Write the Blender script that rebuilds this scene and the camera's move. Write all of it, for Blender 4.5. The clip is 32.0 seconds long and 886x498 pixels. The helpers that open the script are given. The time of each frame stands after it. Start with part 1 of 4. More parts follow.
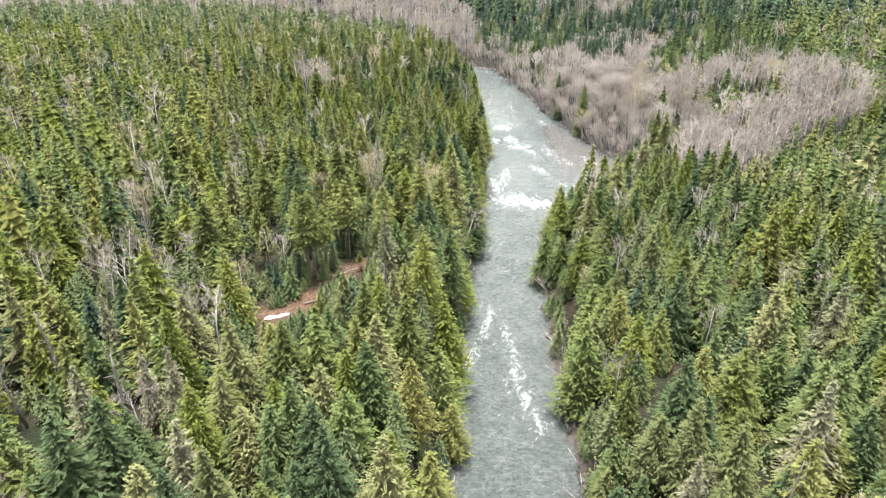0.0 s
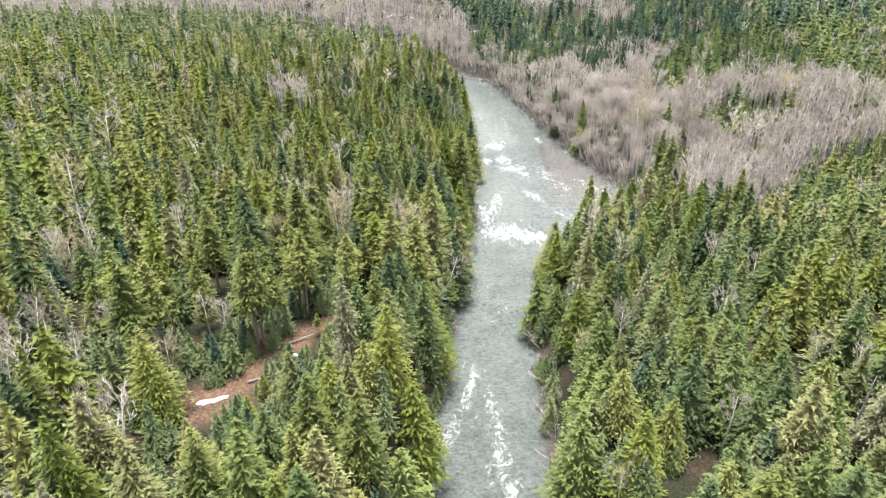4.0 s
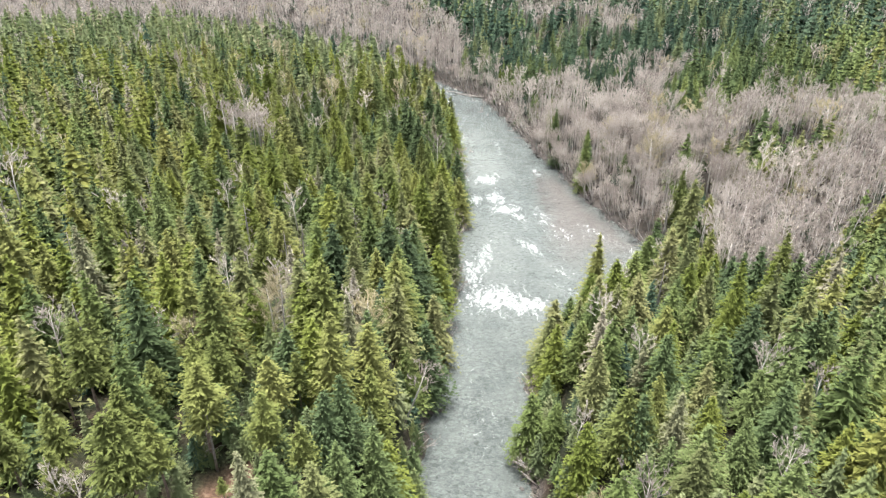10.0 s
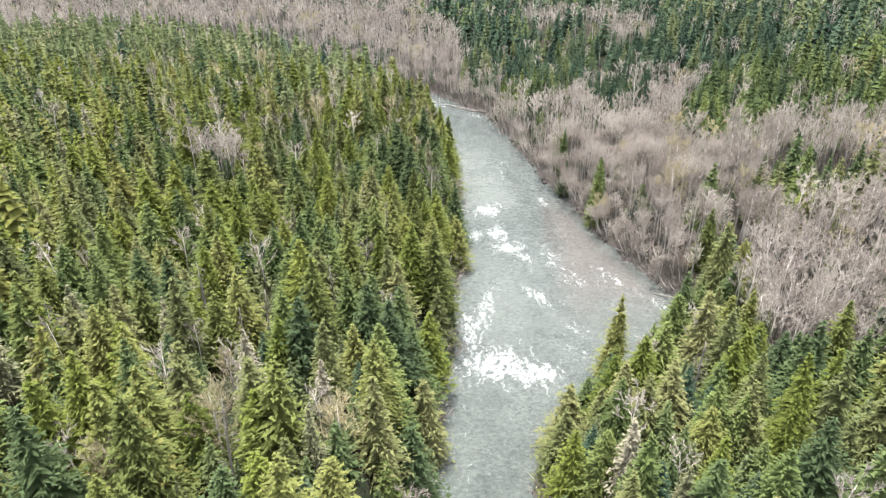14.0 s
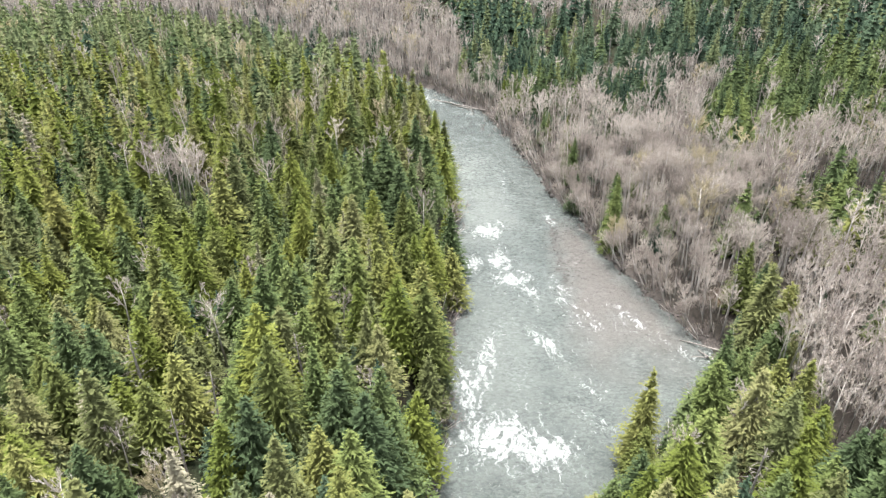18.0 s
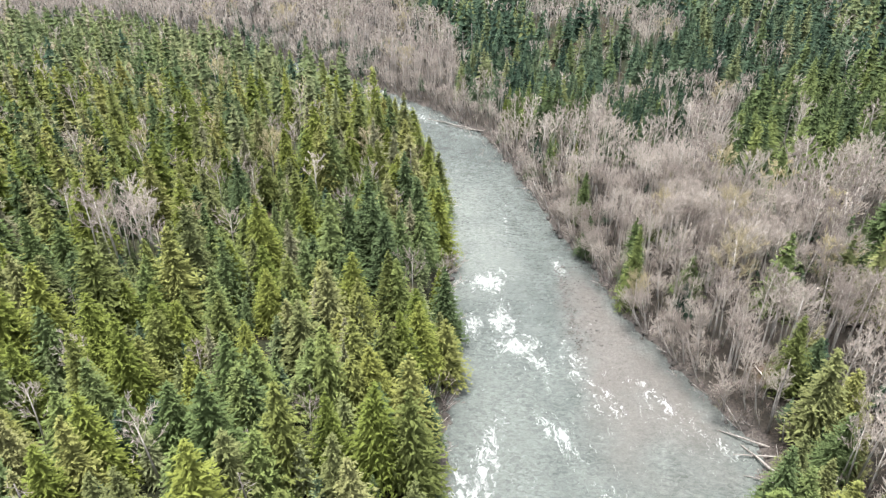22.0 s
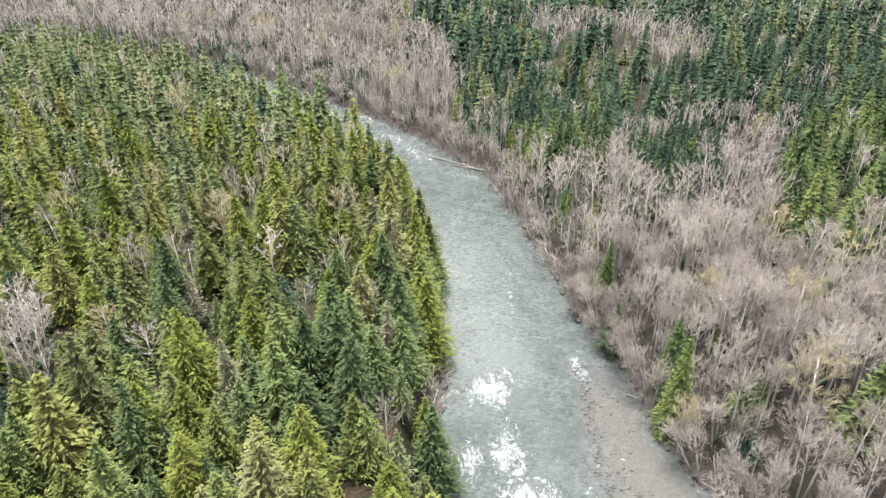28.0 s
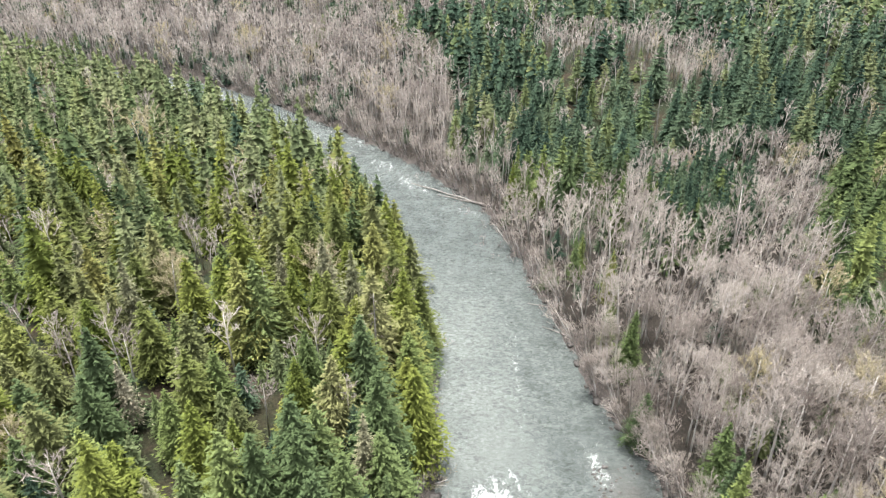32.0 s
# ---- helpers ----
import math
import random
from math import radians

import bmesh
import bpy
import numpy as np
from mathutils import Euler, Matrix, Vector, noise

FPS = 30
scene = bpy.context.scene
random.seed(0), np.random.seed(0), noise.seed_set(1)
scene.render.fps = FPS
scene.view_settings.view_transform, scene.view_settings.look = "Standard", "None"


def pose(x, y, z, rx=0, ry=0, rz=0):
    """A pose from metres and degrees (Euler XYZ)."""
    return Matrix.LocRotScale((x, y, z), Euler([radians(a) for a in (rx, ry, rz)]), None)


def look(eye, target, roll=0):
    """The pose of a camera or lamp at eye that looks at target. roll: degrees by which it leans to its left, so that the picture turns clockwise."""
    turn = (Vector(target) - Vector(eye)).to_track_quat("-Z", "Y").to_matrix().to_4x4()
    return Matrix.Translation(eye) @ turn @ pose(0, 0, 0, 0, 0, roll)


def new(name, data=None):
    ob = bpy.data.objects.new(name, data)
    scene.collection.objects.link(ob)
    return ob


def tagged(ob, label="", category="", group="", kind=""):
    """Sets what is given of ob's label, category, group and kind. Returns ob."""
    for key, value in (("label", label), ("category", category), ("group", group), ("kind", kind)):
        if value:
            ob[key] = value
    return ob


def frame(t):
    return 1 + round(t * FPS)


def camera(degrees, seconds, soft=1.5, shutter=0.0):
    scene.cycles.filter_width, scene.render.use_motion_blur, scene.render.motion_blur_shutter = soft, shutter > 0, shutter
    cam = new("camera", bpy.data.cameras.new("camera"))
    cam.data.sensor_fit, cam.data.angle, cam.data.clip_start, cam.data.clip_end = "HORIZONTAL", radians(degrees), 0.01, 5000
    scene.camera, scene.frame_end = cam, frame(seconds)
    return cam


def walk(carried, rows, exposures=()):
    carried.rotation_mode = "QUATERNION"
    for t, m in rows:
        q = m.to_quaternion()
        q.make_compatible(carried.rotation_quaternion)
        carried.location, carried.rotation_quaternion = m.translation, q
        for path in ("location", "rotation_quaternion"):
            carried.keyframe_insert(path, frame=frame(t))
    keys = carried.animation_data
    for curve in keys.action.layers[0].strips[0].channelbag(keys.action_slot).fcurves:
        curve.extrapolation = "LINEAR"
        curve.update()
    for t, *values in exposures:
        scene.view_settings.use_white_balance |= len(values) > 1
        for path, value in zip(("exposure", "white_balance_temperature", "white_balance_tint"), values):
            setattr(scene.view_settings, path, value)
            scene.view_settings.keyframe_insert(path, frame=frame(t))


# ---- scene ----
cam = camera(68.1, 32.0, 1.35)
METRES, EYE, TILT, LEAN, TURN = 280.0, 118.0, -28.0, 0.0, 0.0
ROWS = [
    (0.0, 0.0, 0.0, 0.0, 0.0, 0.0, -0.0),
    (0.5, 0.002, 0.0113, 0.0062, 0.01, 0.01, 0.01),
    (1.0, 0.0044, 0.023, 0.0123, -0.0, 0.04, 0.01),
    (1.5, 0.0074, 0.0349, 0.0189, 0.03, 0.04, 0.01),
    (2.0, 0.0106, 0.0472, 0.0255, 0.03, 0.05, 0.01),
    (2.5, 0.014, 0.0596, 0.0322, 0.03, 0.05, 0.01),
    (3.0, 0.0174, 0.0722, 0.0389, 0.03, 0.06, 0.01),
    (3.5, 0.0209, 0.0849, 0.0458, 0.03, 0.06, 0.02),
    (5.5, 0.0339, 0.1359, 0.0738, 0.03, 0.02, 0.01),
    (6.0, 0.0369, 0.1489, 0.0809, 0.03, 0.0, -0.02),
    (6.5, 0.0399, 0.1622, 0.0877, 0.02, 0.01, -0.02),
    (7.0, 0.0425, 0.1752, 0.095, 0.02, -0.01, -0.01),
    (7.5, 0.0447, 0.1886, 0.102, 0.02, -0.02, -0.02),
    (8.0, 0.0465, 0.2019, 0.1092, 0.02, -0.04, -0.04),
    (8.5, 0.0483, 0.2156, 0.1164, 0.04, -0.05, -0.06),
    (9.0, 0.0499, 0.2294, 0.1236, 0.06, -0.07, -0.07),
    (9.5, 0.0511, 0.2432, 0.1309, 0.06, -0.08, -0.09),
    (10.0, 0.0521, 0.2571, 0.1382, 0.07, -0.09, -0.1),
    (10.5, 0.0531, 0.271, 0.1455, 0.09, -0.11, -0.11),
    (11.0, 0.054, 0.2851, 0.1529, 0.09, -0.11, -0.13),
    (11.5, 0.055, 0.299, 0.1605, 0.1, -0.13, -0.12),
    (12.0, 0.0559, 0.3132, 0.1679, 0.13, -0.14, -0.13),
    (12.5, 0.0569, 0.3273, 0.1755, 0.15, -0.15, -0.13),
    (13.0, 0.0577, 0.3415, 0.1831, 0.17, -0.15, -0.14),
    (13.5, 0.0585, 0.3556, 0.1907, 0.17, -0.15, -0.14),
    (14.0, 0.0593, 0.3698, 0.1983, 0.15, -0.16, -0.15),
    (14.5, 0.0601, 0.3841, 0.2059, 0.15, -0.16, -0.15),
    (16.5, 0.0624, 0.4404, 0.2366, 0.1, -0.23, -0.18),
    (17.0, 0.0633, 0.4546, 0.2444, 0.09, -0.51, -0.17),
    (17.5, 0.064, 0.4689, 0.2517, 0.09, -1.06, -0.16),
    (18.0, 0.0646, 0.4832, 0.2595, 0.06, -1.87, -0.16),
    (18.5, 0.0653, 0.4974, 0.2673, 0.04, -1.9, -0.14),
    (19.0, 0.0661, 0.5116, 0.2747, 0.04, -1.88, -0.13),
    (19.5, 0.067, 0.5258, 0.2822, 0.04, -1.88, -0.12),
    (20.0, 0.0678, 0.5398, 0.29, 0.04, -1.91, -0.1),
    (20.5, 0.0686, 0.554, 0.2974, 0.03, -1.91, -0.1),
    (21.0, 0.0692, 0.5683, 0.305, 0.01, -1.9, -0.1),
    (21.5, 0.07, 0.5824, 0.3127, 0.02, -1.91, -0.08),
    (22.0, 0.0708, 0.5966, 0.3203, 0.01, -1.91, -0.07),
    (22.5, 0.0713, 0.6107, 0.3279, -0.0, -1.91, -0.05),
    (23.0, 0.0721, 0.6248, 0.3355, -0.0, -1.92, -0.05),
    (23.5, 0.0728, 0.6389, 0.3432, -0.01, -1.93, -0.04),
    (24.0, 0.0734, 0.6531, 0.3508, -0.02, -1.96, -0.04),
    (24.5, 0.0741, 0.667, 0.3581, -0.01, -1.96, -0.03),
    (25.0, 0.0747, 0.6811, 0.3655, -0.03, -1.97, -0.04),
    (25.5, 0.0754, 0.6943, 0.3725, -0.04, -1.96, -0.03),
    (27.5, 0.0801, 0.7502, 0.4032, 0.04, -2.07, 0.04),
    (28.0, 0.0808, 0.7641, 0.4106, 0.03, -2.07, 0.04),
    (28.5, 0.0815, 0.778, 0.4179, 0.04, -2.07, 0.04),
    (29.0, 0.0823, 0.7919, 0.4253, 0.03, -2.08, 0.05),
    (29.5, 0.083, 0.8059, 0.4326, 0.03, -2.07, 0.05),
    (30.0, 0.0838, 0.8199, 0.44, 0.02, -2.07, 0.06),
    (30.5, 0.0845, 0.8339, 0.4474, 0.02, -2.07, 0.06),
    (31.0, 0.0852, 0.848, 0.4548, 0.02, -2.07, 0.06),
    (31.5, 0.0859, 0.862, 0.4622, 0.01, -2.07, 0.05),
    (32.0, 0.0866, 0.8761, 0.4696, 0.01, -2.07, 0.06),
]
walk(cam, [(t, pose(0, 0, EYE, TILT, LEAN, TURN) @ pose(METRES * x, METRES * y, METRES * z, 90 + pitch, roll, yaw)) for t, x, y, z, yaw, pitch, roll in ROWS],
     exposures=[(0.0, 2.05), (9.0, 2.02), (20.0, 1.93), (32.0, 1.95)])

# ---- world and sun: a bright overcast sky ----
world = bpy.data.worlds.new("overcast_sky")
scene.world = world
world.use_nodes = True
wn = world.node_tree
wn.nodes.clear()
sky = wn.nodes.new("ShaderNodeTexSky")
sky.sky_type = "NISHITA"
sky.sun_disc = False
sky.sun_elevation = radians(84)
sky.sun_rotation = radians(326)
sky.air_density, sky.dust_density, sky.ozone_density = 1.0, 4.0, 1.0
pale = wn.nodes.new("ShaderNodeHueSaturation")
pale.inputs["Saturation"].default_value = 0.3
back = wn.nodes.new("ShaderNodeBackground")
back.inputs["Strength"].default_value = 0.132
wout = wn.nodes.new("ShaderNodeOutputWorld")
wn.links.new(sky.outputs[0], pale.inputs["Color"])
wn.links.new(pale.outputs[0], back.inputs["Color"])
wn.links.new(back.outputs[0], wout.inputs["Surface"])

sun = new("sun", bpy.data.lights.new("sun", "SUN"))
sun.data.energy, sun.data.angle, sun.data.color = 2.5, radians(22), (1.0, 0.98, 0.95)
sun.matrix_world = look((-8, 12, 150), (0, 0, 0))


# ---- materials ----
def material(name, rough=0.8):
    m = bpy.data.materials.new(name)
    m.use_nodes = True
    n = m.node_tree.nodes
    bsdf = n["Principled BSDF"]
    bsdf.inputs["Roughness"].default_value = rough
    bsdf.inputs["Specular IOR Level"].default_value = 0.25
    return m, m.node_tree, bsdf


def node(tree, kind, **values):
    made = tree.nodes.new(kind)
    for key, value in values.items():
        made.inputs[key].default_value = value
    return made


def ramp(tree, source, stops):
    r = tree.nodes.new("ShaderNodeValToRGB")
    while len(r.color_ramp.elements) < len(stops):
        r.color_ramp.elements.new(0.5)
    for e, (at, colour) in zip(r.color_ramp.elements, stops):
        e.position, e.color = at, (*colour, 1)
    tree.links.new(source, r.inputs["Fac"])
    return r


def foliage(name, stops, joined, through_light=0.25):
    """Leaf or twig colour: one tone a tree, with a finer play from spray to spray."""
    m, tree, bsdf = material(name, 0.8)
    bsdf.inputs["Specular IOR Level"].default_value = 0.12
    link = tree.links.new
    if joined:
        tone = tree.nodes.new("ShaderNodeAttribute")
        tone.attribute_name = "tone"
        tone = tone.outputs["Fac"]
    else:
        tone = tree.nodes.new("ShaderNodeObjectInfo").outputs["Random"]
    colour = ramp(tree, tone, stops)
    geo = tree.nodes.new("ShaderNodeNewGeometry")
    spray = tree.nodes.new("ShaderNodeMapRange")
    spray.inputs["To Min"].default_value, spray.inputs["To Max"].default_value = 0.9, 1.1
    link(geo.outputs["Random Per Island"], spray.inputs["Value"])
    grain = node(tree, "ShaderNodeTexNoise", Scale=6.5, Detail=3.0, Roughness=0.75)
    link(geo.outputs["Position"], grain.inputs["Vector"])
    lift = tree.nodes.new("ShaderNodeMapRange")
    lift.inputs["From Min"].default_value, lift.inputs["From Max"].default_value = 0.3, 0.7
    lift.inputs["To Min"].default_value, lift.inputs["To Max"].default_value = 0.8, 1.2
    link(grain.outputs["Fac"], lift.inputs["Value"])
    both = tree.nodes.new("ShaderNodeMath")
    both.operation = "MULTIPLY"
    link(spray.outputs[0], both.inputs[0])
    link(lift.outputs[0], both.inputs[1])
    tint = tree.nodes.new("ShaderNodeVectorMath")
    tint.operation = "SCALE"
    link(colour.outputs["Color"], tint.inputs[0])
    link(both.outputs[0], tint.inputs["Scale"])
    link(tint.outputs[0], bsdf.inputs["Base Color"])
    if through_light:
        thin = tree.nodes.new("ShaderNodeBsdfTranslucent")
        link(tint.outputs[0], thin.inputs["Color"])
        mix = tree.nodes.new("ShaderNodeMixShader")
        mix.inputs["Fac"].default_value = through_light
        link(bsdf.outputs[0], mix.inputs[1])
        link(thin.outputs[0], mix.inputs[2])
        link(mix.outputs[0], tree.nodes["Material Output"].inputs["Surface"])
    return m


def mottled(name, dark, light, scale, rough=0.9, bump=0.3, detail=6.0):
    """Bark, rock and the like: two colours in coarse and fine patches, with relief."""
    m, tree, bsdf = material(name, rough)
    link = tree.links.new
    geo = tree.nodes.new("ShaderNodeNewGeometry")
    a = node(tree, "ShaderNodeTexNoise", Scale=scale, Detail=detail)
    link(geo.outputs["Position"], a.inputs["Vector"])
    c = ramp(tree, a.outputs["Fac"], [(0.3, dark), (0.7, light)])
    link(c.outputs["Color"], bsdf.inputs["Base Color"])
    b = node(tree, "ShaderNodeBump", Strength=bump, Distance=0.1)
    link(a.outputs["Fac"], b.inputs["Height"])
    link(b.outputs["Normal"], bsdf.inputs["Normal"])
    return m


CEDAR = [(0.0, (0.0780, 0.1003, 0.0202)), (0.5, (0.1108, 0.1331, 0.0272)), (0.9, (0.1395, 0.1566, 0.0353)), (1.0, (0.1488, 0.1454, 0.0444))]
# these two: distance haze painted into the foliage as a bluer, greyer green
HAZED_CEDAR = [(0.0, (0.07, 0.1, 0.042)), (0.6, (0.1, 0.13, 0.052)), (1.0, (0.14, 0.16, 0.065))]
HAZED_HEMLOCK = [(0.0, (0.083, 0.107, 0.05)), (0.6, (0.113, 0.138, 0.063)), (1.0, (0.155, 0.172, 0.084))]
DARK_FIR = [(0.0, (0.028, 0.051, 0.034)), (0.5, (0.047, 0.077, 0.047)), (1.0, (0.083, 0.115, 0.064))]
HEMLOCK = [(0.0, (0.0743, 0.0910, 0.0271)), (0.5, (0.1163, 0.1332, 0.0376)), (1.0, (0.1671, 0.1728, 0.0552))]
FIR = [(0.0, (0.044, 0.066, 0.031)), (0.5, (0.071, 0.1, 0.0395)), (1.0, (0.116, 0.146, 0.051))]
PALE = [(0.0, (0.15, 0.155, 0.085)), (0.6, (0.185, 0.18, 0.11)), (1.0, (0.24, 0.22, 0.16))]
SPRUCE = [(0.0, (0.0892, 0.1035, 0.0414)), (0.5, (0.1250, 0.1363, 0.0533)), (1.0, (0.1721, 0.1729, 0.0741))]
SILVER = [(0.0, (0.0635, 0.091, 0.0329)), (0.5, (0.0985, 0.129, 0.0412)), (1.0, (0.1368, 0.164, 0.0517))]
TWIG = [(0.0, (0.225, 0.194, 0.174)), (0.4, (0.34, 0.3, 0.27)), (1.0, (0.475, 0.43, 0.385))]
BUDDING = [(0.0, (0.33, 0.29, 0.2)), (1.0, (0.43, 0.38, 0.235))]
DEAD = [(0.0, (0.1700, 0.1445, 0.1275)), (1.0, (0.2890, 0.2635, 0.2422))]
SHRUB = [(0.0, (0.1800, 0.1500, 0.1380)), (0.7, (0.2580, 0.2160, 0.1980)), (1.0, (0.2160, 0.2040, 0.1320))]
PALETTE = {"cedar": CEDAR, "hemlock": HEMLOCK, "fir": FIR, "lichen": PALE, "pole": HEMLOCK, "spruce": SPRUCE, "silver_fir": SILVER, "young_cedar": HAZED_CEDAR, "young_hemlock": HAZED_HEMLOCK, "young_fir": DARK_FIR, "alder": TWIG, "shrub": SHRUB, "budding": BUDDING, "snag": DEAD}
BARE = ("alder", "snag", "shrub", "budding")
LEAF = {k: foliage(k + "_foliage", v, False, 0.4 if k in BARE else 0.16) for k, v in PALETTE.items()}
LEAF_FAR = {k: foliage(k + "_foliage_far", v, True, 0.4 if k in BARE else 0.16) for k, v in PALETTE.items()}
BARK = mottled("conifer_bark", (0.09, 0.065, 0.05), (0.22, 0.17, 0.14), 3.0)
ALDER_BARK = mottled("alder_bark", (0.36, 0.335, 0.31), (0.6, 0.565, 0.53), 2.5)
DEAD_WOOD = mottled("dead_wood", (0.13, 0.115, 0.1), (0.29, 0.27, 0.25), 3.0)
ROCK = mottled("river_rock", (0.025, 0.024, 0.023), (0.11, 0.1, 0.092), 1.3)
SNOW = mottled("old_snow", (0.72, 0.74, 0.77), (0.88, 0.89, 0.90), 2.0, 0.6)

# ---- the plan: river banks, ground height, kinds of wood ----
LEFT = [(1, -300), (1, 60), (3, 110), (4, 140), (10, 197), (15, 240), (20, 284), (22, 324), (22, 363), (22, 410), (18, 445),
        (8, 485), (-12, 520), (-45, 562), (-92, 612), (-150, 655), (-250, 695), (-500, 740), (-1200, 800)]
RIGHT = [(-1200, 850), (-500, 785), (-250, 745), (-152, 708), (-116, 688), (-75, 652), (-27, 605), (12, 560), (40, 517), (52, 470),
         (58, 438), (64, 405), (70, 388), (77, 352), (87, 322), (94, 303), (92, 290), (80, 275), (64, 258), (48, 244),
         (38, 225), (34, 205), (32, 150), (31, 100), (33, 50), (33, -300)]
RIVER = np.array(LEFT + RIGHT, float)


def inside(px, py, poly):
    poly = np.asarray(poly, float)
    res = np.zeros(px.shape, bool)
    for (x0, y0), (x1, y1) in zip(poly, np.roll(poly, -1, 0)):
        cross = ((y0 > py) != (y1 > py)) & (px < (x1 - x0) * (py - y0) / (y1 - y0 + 1e-12) + x0)
        res ^= cross
    return res


def edge_distance(px, py, poly, closed=True):
    poly = np.asarray(poly, float)
    best = np.full(px.shape, 1e9)
    ends = np.roll(poly, -1, 0) if closed else poly[1:]
    for (x0, y0), (x1, y1) in zip(poly, ends):
        dx, dy = x1 - x0, y1 - y0
        s = np.clip(((px - x0) * dx + (py - y0) * dy) / (dx * dx + dy * dy + 1e-12), 0, 1)
        best = np.minimum(best, np.hypot(px - x0 - s * dx, py - y0 - s * dy))
    return best


def soft_noise(px, py, size, seed=0.0):
    """Smooth waves between about -1 and 1 with features of that size, made of a few turned sines."""
    total = np.zeros(np.shape(px))
    rng = np.random.RandomState(int(seed * 10) + 7)
    for k in range(7):
        a, f, ph = rng.uniform(0, 6.283), rng.uniform(0.6, 1.9) * 6.283 / (2 * size), rng.uniform(0, 6.283)
        total += np.sin((px * np.cos(a) + py * np.sin(a)) * f + ph + 1.3 * np.sin((px * np.sin(a) - py * np.cos(a)) * f * 0.7))
    return total / 3.2


def river_gap(px, py):
    """Metres from the water's edge: outside positive, in the river negative."""
    wob = 1.2 * soft_noise(px, py, 9, 1) + 0.6 * soft_noise(px, py, 3.5, 2)
    d = edge_distance(px, py, RIVER)
    return np.where(inside(px, py, RIVER), -d, d) + wob


def step(a, b, v):
    s = np.clip((v - a) / (b - a), 0, 1)
    return s * s * (3 - 2 * s)


def side_right(px, py):
    mid = np.interp(py, [-300, 140, 240, 330, 440, 520, 605, 700, 820], [17, 17, 27, 50, 38, 14, -50, -170, -1000])
    return px > mid


def ground(px, py, gap=None):
    px, py = np.asarray(px, float), np.asarray(py, float)
    gap = river_gap(px, py) if gap is None else gap
    right = side_right(px, py)
    h_left = 16 + 9 * (1 - step(170, 290, py)) - 3 * step(420, 560, py)
    h_right = 3 + 13 * (1 - step(215, 285, py))
    top = np.where(right, h_right, h_left)
    wide = np.where(right & (py > 270), 8, np.where(right, 14, 11))
    rise = np.where(gap < 0, np.maximum(-2.6, gap * 0.5) - 0.1, np.minimum(gap * 0.45, 1.0) + (top - 1.0) * step(1.5, wide, gap))
    hill = np.where(right, 0.13 * np.maximum(gap - 50, 0) * step(290, 380, py) + 0.04 * np.maximum(gap - 70, 0) * (1 - step(290, 380, py)) + 10 * step(470, 640, py) * step(25, 120, gap), 0.05 * np.clip(gap - 35, 0, 90) + 0.015 * np.maximum(gap - 150, 0))
    hill = np.minimum(hill, 60)
    return rise + hill + step(2, 25, gap) * (1.2 * soft_noise(px, py, 28, 3) + 0.35 * soft_noise(px, py, 7, 4))


# woods that are bare and grey-pink in early spring
ALDER_FLAT = [(96, 296), (84, 318), (70, 380), (50, 450), (34, 505), (0, 560), (-40, 605), (-110, 672), (-170, 705), (-170, 745),
              (-60, 765), (-8, 740), (26, 650), (30, 562), (46, 540), (58, 515), (75, 488), (94, 508), (122, 530), (144, 532),
              (162, 526), (180, 522), (172, 505), (153, 478), (138, 455), (128, 425), (128, 404), (142, 408), (156, 428), (182, 428),
              (215, 412), (235, 370), (225, 335), (200, 317), (164, 303), (147, 279), (134, 256), (108, 247), (98, 256), (101, 275)]
EVERGREEN = [[(99, 466), (122, 464), (135, 490), (122, 510), (98, 502)], [(136, 350), (146, 372), (165, 386), (185, 378), (185, 345), (150, 334)]]
HILL_ALDER = [(80, 702), (150, 674), (177, 634), (160, 587), (129, 594), (131, 630), (76, 657)]
FIR_SLOPE = [(127, 406), (153, 478), (182, 516), (230, 560), (262, 520), (220, 432), (182, 430), (156, 430), (142, 410)]
BARE_BAND = [(-94, 128), (-52, 137), (-48, 151), (-60, 157), (-96, 144)]
CONIFER_STRIP = [(78, 272), (88, 290), (102, 311), (117, 337), (126, 343), (118, 311), (104, 287), (98, 268), (94, 248), (60, 245)]
FAR_ALDER = [(-170, 705), (-260, 690), (-420, 640), (-700, 640), (-700, 960), (330, 960), (160, 790), (30, 745), (-60, 740)]
CLEARING = [(-48, 134), (-43, 131.5), (-38, 133), (-34, 143), (-26, 157), (-20, 170), (-22.5, 173), (-30, 160), (-38, 145.5), (-48, 140.5)]
DARK_STAND = [(60, 500), (95, 482), (122, 552), (150, 560), (120, 600), (60, 590)]


# ---- mesh helpers ----
def mesh_of(name, verts, tris, mats, tone=None, smooth=False, mat_ids=None):
    verts, tris = np.asarray(verts, np.float32).reshape(-1, 3), np.asarray(tris, np.int32).reshape(-1, 3)
    me = bpy.data.meshes.new(name)
    me.vertices.add(len(verts))
    me.vertices.foreach_set("co", verts.ravel())
    me.loops.add(tris.size)
    me.loops.foreach_set("vertex_index", tris.ravel())
    me.polygons.add(len(tris))
    me.polygons.foreach_set("loop_start", np.arange(0, tris.size, 3, dtype=np.int32))
    if smooth:
        me.polygons.foreach_set("use_smooth", np.ones(len(tris), bool))
    for m in mats if isinstance(mats, (list, tuple)) else [mats]:
        me.materials.append(m)
    if mat_ids is not None:
        me.polygons.foreach_set("material_index", np.asarray(mat_ids, np.int32))
    for key, values in (tone or {}).items():
        at = me.attributes.new(key, "FLOAT", "POINT")
        at.data.foreach_set("value", np.asarray(values, np.float32))
    me.update(calc_edges=True)
    return me


